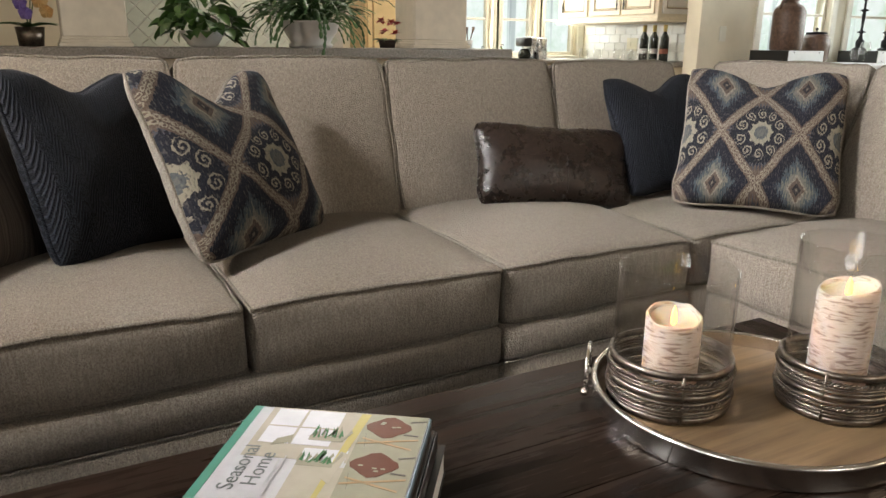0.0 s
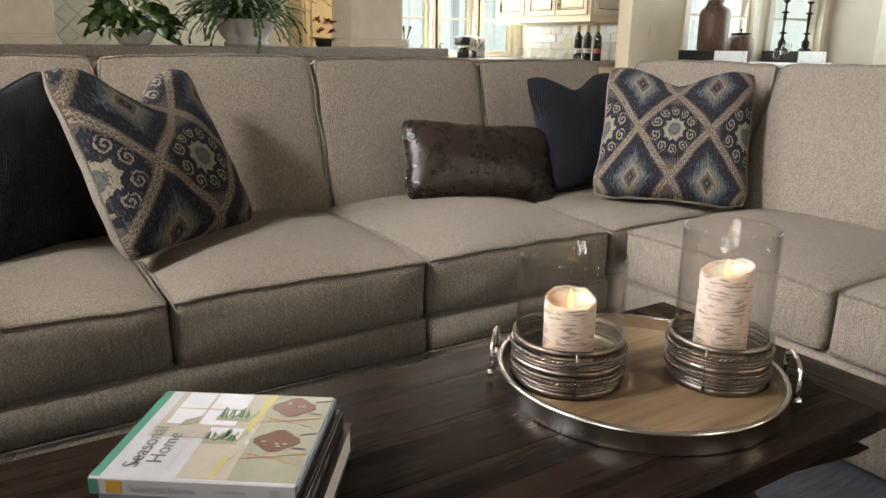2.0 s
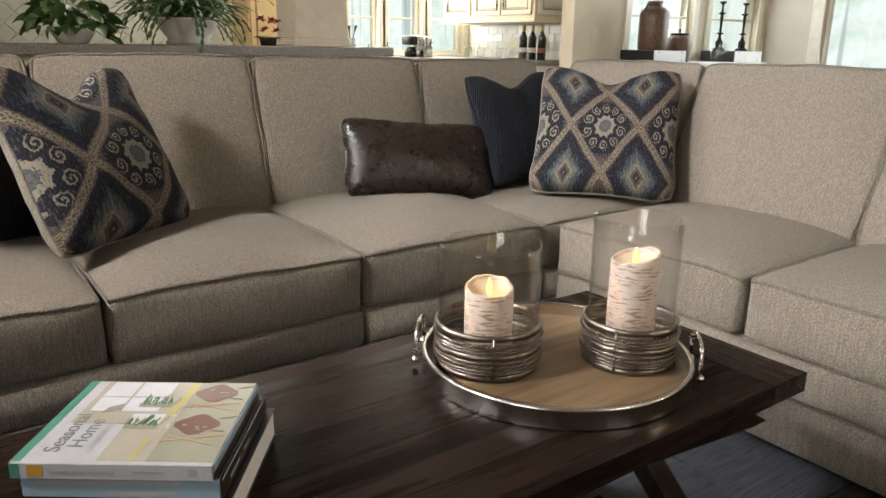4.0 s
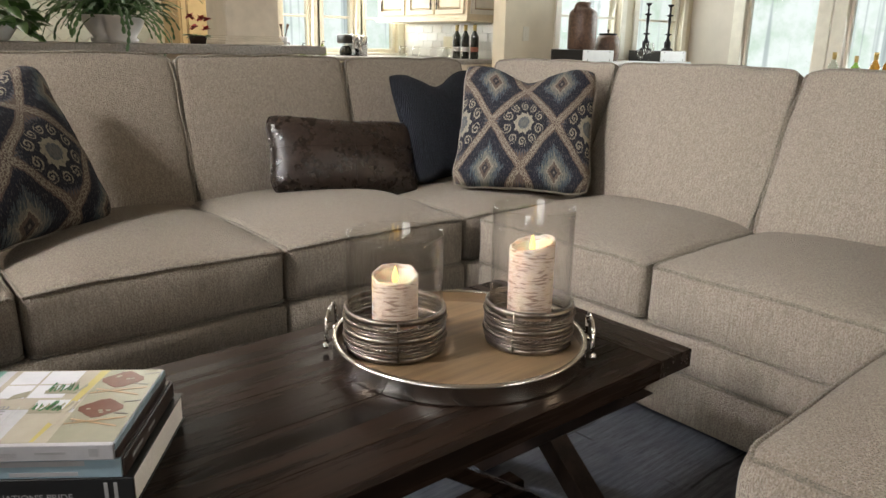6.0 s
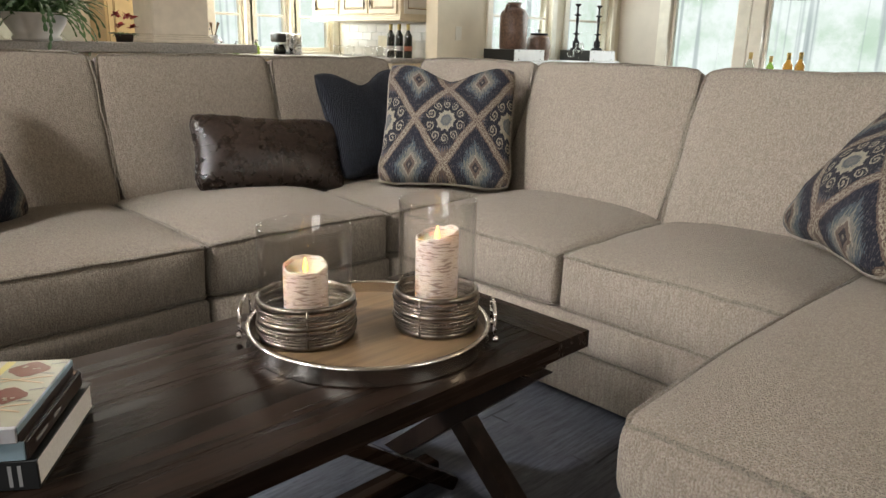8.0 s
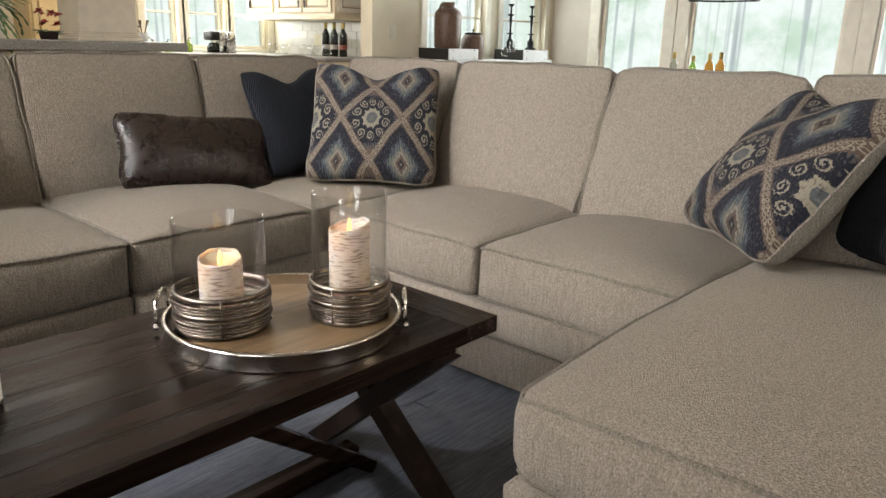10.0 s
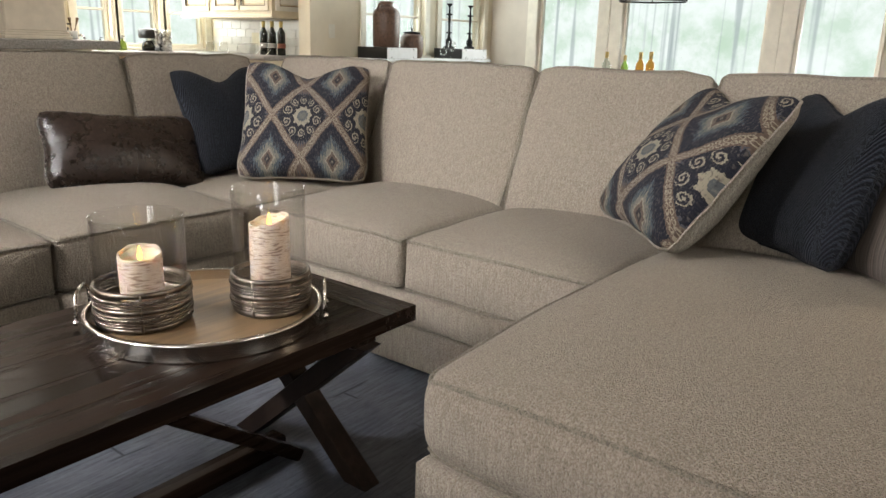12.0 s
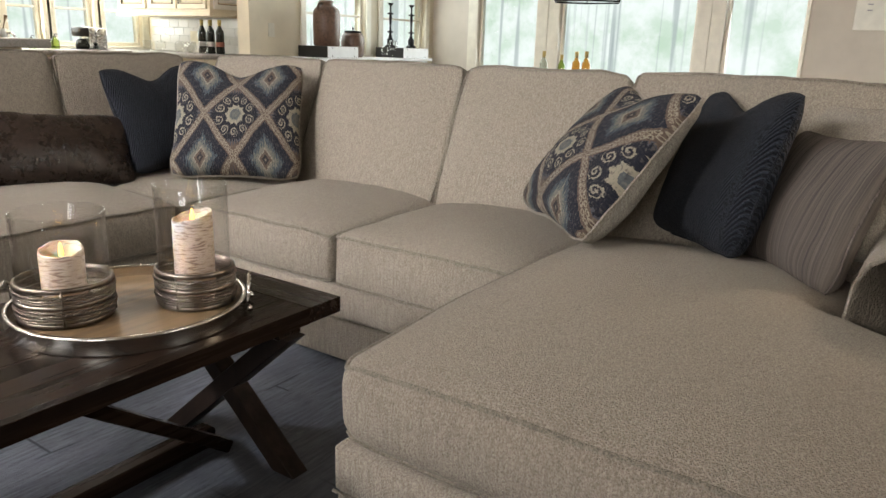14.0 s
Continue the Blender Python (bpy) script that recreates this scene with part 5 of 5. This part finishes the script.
for row in range(4):
    for col in range(10):
        pinned("tile", tme, BSP, Matrix.Translation((4.972, 4.735 + 0.15 * col + (0.075 if row % 2 else 0), 0.962 + 0.076 * row)))

RANGE = part("tile_field", block(0.3, 2.35, 6.285, 6.298, 0.92, 2.2, 0), GROUT, label="diagonal cream tile field on the kitchen wall", category="tiles", kind="structure", smooth=False)
dme = bpy.data.meshes.new("tile")
dv = block(-0.052, 0.052, -0.008, 0, -0.052, 0.052, 0.003)
dme.from_pydata([tuple(v) for v in dv[0]], [], [tuple(f) for f in dv[1]])
dme.materials.append(painted("pale_green_tile", (0.55, 0.58, 0.50), 0.15, 20))
for i in range(12):
    for j in range(8):
        pinned("tile", dme, RANGE, Matrix.Translation((0.45 + 0.155 * i + (0.0775 if j % 2 else 0), 6.284, 1.0 + 0.0775 * j)) @ pose(0, 0, 0, 0, 45, 0))

TALL = thing("pantry_cabinet", (2.75, 6.0, 0), "tall warm cream pantry cabinet against the kitchen wall", "cabinet")
WARM = painted("warm_cabinet_paint", (0.62, 0.46, 0.24), 0.45)
part("body", block(2.42, 3.22, 5.95, 6.298, 0.922, 2.4, 0.004), WARM, TALL, smooth=False)
for p0, p1 in ((2.44, 2.81), (2.83, 3.20)):
    door_panel("door", TALL, "y", p0, p1, 0.95, 2.36, WARM, 5.95)

# ---- small things of the kitchen ----
OUTL = part("outlet_plate", joined(block(4.958, 4.966, 5.46, 5.60, 1.00, 1.12, 0.002), block(4.954, 4.958, 5.485, 5.515, 1.03, 1.09, 0.001), block(4.954, 4.958, 5.545, 5.575, 1.03, 1.09, 0.001)), painted("ivory_plate", (0.66, 0.60, 0.42), 0.4), label="ivory outlet plate on the tiled backsplash", category="outlet", at=(4.96, 5.53, 1.06), smooth=False)


def switch_plate(x, y, zc, axis, label):
    ob = thing("light_switch", (x, y, zc - 0.06), label, "switch")
    if axis == "y":
        part("plate", block(x - 0.038, x + 0.038, y - 0.008, y - 0.001, zc - 0.06, zc + 0.06, 0.002), WHITE_PL, ob, smooth=False)
        part("rocker", block(x - 0.017, x + 0.017, y - 0.012, y - 0.008, zc - 0.033, zc + 0.033, 0.002), WHITE_PL, ob, smooth=False)
    else:
        part("plate", block(x - 0.008, x - 0.001, y - 0.15, y + 0.15, zc - 0.22, zc + 0.22, 0.004), WHITE_PL, ob, smooth=False)
        part("slot", joined(*[block(x - 0.011, x - 0.008, y + 0.02, y + 0.06, zc - 0.06 + 0.05 * k, zc - 0.05 + 0.05 * k, 0.001) for k in range(3)]), GREY_INK, ob, smooth=False)
    return ob


WHITE_PL = painted("ivory_plastic", (0.74, 0.72, 0.62), 0.35)
switch_plate(5.0, 4.50, 1.15, "y", "ivory light switch on the cream wall")
switch_plate(7.6, -0.10, 1.53, "x", "white wall panel with slots on the greige wall")


def wine(x, y, z0, body, capsule, label_mat, label, h=0.30, group="wine bottles"):
    m = Matrix.Translation((x, y, z0)) @ Matrix.Scale(h / 0.30, 4)
    ob = thing("wine_bottle", (x, y, z0), label, "bottle", group)
    part("bottle", moved(lathe([(0, 0.001), (0.035, 0.001), (0.0375, 0.006), (0.0375, 0.19), (0.034, 0.205), (0.022, 0.222), (0.0155, 0.24), (0.0145, 0.285), (0.0165, 0.287), (0.0165, 0.298), (0, 0.298)], 20), m), body, ob)
    part("paper_label", moved(lathe([(0.0379, 0.065), (0.0382, 0.066), (0.0382, 0.105), (0.0379, 0.106)], 20), m), label_mat, ob)
    part("capsule", moved(lathe([(0.0150, 0.245), (0.0158, 0.246), (0.0172, 0.286), (0.0172, 0.3), (0, 0.3005)], 16), m), capsule, ob)


FOIL, LAB_W, LAB_R = metal("gold_foil", (0.55, 0.42, 0.16), 0.35), painted("white_label", (0.45, 0.42, 0.40), 0.6, 80), painted("red_label", (0.22, 0.07, 0.04), 0.6, 80)
for y in (5.045, 4.925, 4.80):
    wine(4.66, y, 0.9205, DARK_GLASS, FOIL, LAB_W if y != 4.80 else LAB_R, "dark wine bottle with gold foil on the worktop")

CLEAR_G, AMBER_G, GREEN_G = glass("pale_bottle_glass", (0.80, 0.84, 0.80)), glass("amber_bottle_glass", (0.74, 0.50, 0.22)), glass("green_bottle_glass", (0.55, 0.66, 0.30))
BT = thing("side_table", (6.35, 2.1, FLOOR), "narrow white table under the east windows", "table")
part("tabletop", block(6.05, 6.65, 1.55, 2.75, 0.72, 0.75, 0.005), WHITE, BT, smooth=False)
for x in (6.1, 6.6):
    for y in (1.6, 2.7):
        part("leg", block(x - 0.025, x + 0.025, y - 0.025, y + 0.025, FLOOR, 0.72, 0.003), WHITE, BT, smooth=False)
wine(6.25, 2.335, 0.7505, CLEAR_G, FOIL, LAB_W, "pale glass bottle with foil top", 0.295, "bottles by the windows")
wine(6.38, 2.22, 0.7505, GREEN_G, FOIL, LAB_W, "green glass bottle with a foil top", 0.27, "bottles by the windows")
wine(6.40, 2.085, 0.7505, AMBER_G, FOIL, LAB_W, "amber glass bottle with foil top", 0.30, "bottles by the windows")
wine(6.40, 1.99, 0.7505, AMBER_G, FOIL, LAB_R, "amber glass bottle with red label", 0.305, "bottles by the windows")


def wine_glass(x, y, z0, stem=0.0, s=1.0):
    m = Matrix.Translation((x, y, z0)) @ Matrix.Scale(s, 4)
    ob = thing("wine_glass", (x, y, z0), "clear stemmed wine glass" if stem else "clear stemless wine glass on the worktop", "glass", "wine glasses")
    prof = [(0.030, stem + 0.001), (0.042, stem + 0.03), (0.044, stem + 0.055), (0.036, stem + 0.10), (0.0345, stem + 0.10), (0.042, stem + 0.055), (0.040, stem + 0.03), (0, stem + 0.008)]
    b = part("bowl", moved(lathe([(0, stem)] + prof, 24), m), GLASS, ob)
    b.visible_shadow = False
    if stem:
        part("stem", moved(lathe([(0, 0.001), (0.032, 0.001), (0.030, 0.004), (0.005, 0.008), (0.0035, 0.03), (0.0035, stem - 0.01), (0.010, stem), (0, stem + 0.002)], 20), m), GLASS, ob)


for y in (5.79, 5.58, 5.30, 5.16):
    wine_glass(4.60, y, 0.9205)
for y in (5.02, 4.86):
    wine_glass(4.52, y, 0.9205)

CM = thing("coffee_maker", (4.13, 6.0, 0.92), "black and steel coffee maker on the worktop", "coffee maker")
part("tank", block(4.155, 4.255, 5.90, 6.10, 0.921, 1.115, 0.012), CHROME, CM)
part("brewer", block(4.005, 4.150, 5.92, 6.08, 1.035, 1.12, 0.012), BLACK, CM)
part("steel_band", block(4.085, 4.152, 5.915, 6.085, 0.985, 1.122, 0.006), CHROME, CM)
part("carafe", moved(lathe([(0, 0.001), (0.055, 0.001), (0.062, 0.03), (0.05, 0.075), (0.04, 0.085), (0, 0.09)], 24), Matrix.Translation((4.06, 6.0, 0.925))), DARK_GLASS, CM)
part("base", block(4.0, 4.255, 5.91, 6.09, 0.9205, 0.926, 0.001), BLACK, CM)


def little_bottle(x, y, z0, h, mat, name, label):
    ob = thing(name, (x, y, z0), label, "bottle")
    part("body", moved(lathe([(0, 0.001), (h * 0.28, 0.001), (h * 0.30, h * 0.1), (h * 0.28, h * 0.55), (h * 0.1, h * 0.72), (h * 0.09, h * 0.8), (0, h * 0.8)], 16), Matrix.Translation((x, y, z0))), mat, ob)
    part("pump", moved(joined(lathe([(0, h * 0.8), (h * 0.1, h * 0.8), (h * 0.1, h * 0.86), (0, h * 0.87)], 10), tube([(0, 0, h * 0.85), (0, 0, h), (h * 0.22, 0, h * 0.98)], h * 0.035)), Matrix.Translation((x, y, z0))), BLACK, ob)


little_bottle(3.83, 6.05, 0.9205, 0.13, GREEN_G, "soap_bottle", "small green soap bottle by the kitchen sink")
little_bottle(3.62, 6.05, 0.9205, 0.11, GREEN_G, "soap_bottle", "small green soap bottle by the kitchen sink")
little_bottle(3.30, 6.00, 0.9205, 0.22, BLACK, "soap_bottle", "black soap dispenser by the kitchen sink")
FAUC = part("faucet", tube([(3.45, 6.15, 0.9205), (3.45, 6.15, 1.0), (3.45, 6.12, 1.04), (3.45, 6.04, 1.05), (3.45, 5.99, 1.02)], 0.010, False, 10), CHROME, label="chrome arched kitchen faucet", category="faucet", at=(3.45, 6.15, 0.92))
CROCK = thing("utensil_crock", (2.80, 4.80, 1.021), "small crock of wooden utensils on the bar", "crock")
CROCKC = (2.79, 4.86, 1.021)
part("crock", moved(lathe([(0, 0.001), (0.03, 0.001), (0.034, 0.06), (0.03, 0.06), (0, 0.05)], 18), Matrix.Translation(CROCKC)), WHITE, CROCK)
for a in (0.03, -0.01):
    part("wooden_spoon", tube([Vector(CROCKC) + Vector((0, 0, 0.01)), Vector(CROCKC) + Vector((a, 0, 0.10)), Vector(CROCKC) + Vector((a * 1.5, 0, 0.15))], [0.004, 0.004, 0.012], False, 8), TRAY_WOOD, CROCK)

# ---- alcove ledge with pots and candlesticks ----
LEDGE = thing("console", (6.2, 4.26, FLOOR), "white console ledge below the alcove windows", "console")
part("top", block(5.05, 6.92, 4.02, 4.44, 0.890, 0.920, 0.005), WHITE, LEDGE, smooth=False)
part("body", block(5.10, 6.88, 4.06, 4.44, FLOOR, 0.890, 0.004), WHITE, LEDGE, smooth=False)


def crate(x0, x1, y0, y1, label):
    z0, z1 = 0.9205, 1.022
    ob = thing("wooden_box", ((x0 + x1) / 2, (y0 + y1) / 2, z0), label, "box", "boxes on the ledge")
    part("body", block(x0, x1, y0 + 0.008, y1, z0, z1, 0.003), BLACK, ob, smooth=False)
    # the black front's window reflection is put in as a white board
    part("front", block(x0 + 0.002, x1 - 0.002, y0, y0 + 0.008, z0 + 0.002, z1 - 0.002, 0.002), WHITE, ob, "front board, white in place of a window reflection", smooth=False)
    for x in (x0 + 0.06, x1 - 0.06):
        for zz in (z0 + 0.015, z1 - 0.015):
            part("stud", moved(lathe([(0, -0.002), (0.006, 0), (0, 0.003)], 10), Matrix.Translation((x, y0 - 0.001, zz)) @ pose(0, 0, 0, 90, 0, 0)), BLACK_IRON, ob)


crate(5.27, 5.70, 4.05, 4.43, "flat black box on the ledge, window reflection painted white on its front")
crate(6.43, 6.87, 4.05, 4.43, "flat black box under candlesticks, window reflection painted white on its front")


def crock_material():
    m, nt, b = material("brown_stoneware", rough=0.35)
    v = coords(nt)
    n1, n2 = noise_val(nt, v, 40, 5, 0.7).step(0.35, 0.7), noise_val(nt, coords(nt, "Object", (6, 6, 2)), 1.0, 3).step(0.3, 0.7)
    c = mix(nt, n1, (0.055, 0.030, 0.020), (0.17, 0.10, 0.07))
    put_color(nt, b, mix(nt, n2 * 0.5, c, (0.24, 0.16, 0.12)))
    bump(nt, b, n1, 0.3, 0.004)
    return m


CROCKM = crock_material()
J1 = thing("stoneware_jug", (5.46, 4.24, 1.0225), "tall brown stoneware jug on a black box", "jug")
part("jug_body", moved(lathe([(0, 0.001), (0.118, 0.001), (0.125, 0.012), (0.128, 0.15), (0.128, 0.29), (0.120, 0.325), (0.095, 0.352), (0.062, 0.368), (0.056, 0.385), (0.066, 0.395), (0.066, 0.41), (0.05, 0.412), (0, 0.40)], 36), Matrix.Translation((5.46, 4.24, 1.0225))), CROCKM, J1)
part("handle", tube([(5.46 - 0.05, 4.24, 1.40), (5.46 - 0.10, 4.24, 1.405), (5.46 - 0.115, 4.24, 1.37), (5.46 - 0.11, 4.24, 1.34)], 0.012, False, 8), CROCKM, J1)
J2 = thing("stoneware_jar", (5.86, 4.26, 0.9205), "lidded brown stoneware jar on the ledge", "jar")
part("jar_body", moved(lathe([(0, 0.001), (0.095, 0.001), (0.110, 0.03), (0.118, 0.14), (0.112, 0.20), (0.09, 0.23), (0.075, 0.235), (0, 0.235)], 32), Matrix.Translation((5.86, 4.26, 0.9205))), CROCKM, J2)
ld = part("lid", moved(lathe([(0, 0.236), (0.082, 0.236), (0.085, 0.244), (0.080, 0.252), (0.02, 0.256), (0, 0.256)], 28), Matrix.Translation((5.86, 4.26, 0.9205))), BLACK_IRON, J2, "dark iron lid")
part("knob", moved(lathe([(0, 0.256), (0.006, 0.256), (0.005, 0.266), (0.012, 0.276), (0.010, 0.286), (0, 0.290)], 14), Matrix.Translation((5.86, 4.26, 0.9205))), BLACK_IRON, ld)
for x in (6.47, 6.88):
    xx = min(x, 6.84)
    C = thing("candlestick", (xx - 0.02, 4.25, 1.0225), "tall turned black iron candlestick on a box", "candlestick", "candlesticks")
    part("shaft", moved(lathe([(0, 0.001), (0.058, 0.001), (0.060, 0.010), (0.050, 0.02), (0.030, 0.03), (0.034, 0.05), (0.034, 0.085), (0.020, 0.10), (0.013, 0.13), (0.013, 0.15), (0.034, 0.156), (0.034, 0.162), (0.012, 0.170), (0.010, 0.22), (0.016, 0.30), (0.012, 0.33), (0.034, 0.340), (0.034, 0.346), (0.010, 0.355), (0.009, 0.42), (0.03, 0.44), (0.03, 0.45), (0, 0.45)], 24), Matrix.Translation((xx - 0.02, 4.25, 1.0225))), BLACK_IRON, C)
wine_glass(6.28, 4.08, 0.9205, 0.075)
wine_glass(6.12, 4.06, 0.9205, 0.04, 0.8)

# ---- lantern over the side table ----
LAN = thing("pendant_lantern", (6.4, 2.03, 1.44), "black iron framed pendant lantern", "lamp")
ring_pts = [Vector((6.4 + 0.24 * math.cos(a), 2.03 + 0.33 * math.sin(a), 1.475)) for a in (0.3, 1.35, 2.4, 3.44, 4.49, 5.54)]
part("lower_ring", tube(ring_pts, 0.008, True, 6), BLACK_IRON, LAN)
part("upper_ring", tube([p + Vector((0, 0, 0.55)) for p in ring_pts], 0.008, True, 6), BLACK_IRON, LAN)
for p in ring_pts:
    part("bar", tube([p, p + Vector((0, 0, 0.55)), Vector((6.4, 2.03, 2.3))], 0.006), BLACK_IRON, LAN)
part("chain", tube([(6.4, 2.03, 2.3), (6.4, 2.03, HIGH)], 0.006), BLACK_IRON, LAN)

# ---- baseboards ----
part("baseboard", block(7.582, 7.598, -4.0, 4.48, FLOOR, 0.13, 0.004), TRIM, label="white baseboard of the east wall", category="baseboard", kind="structure", smooth=False)
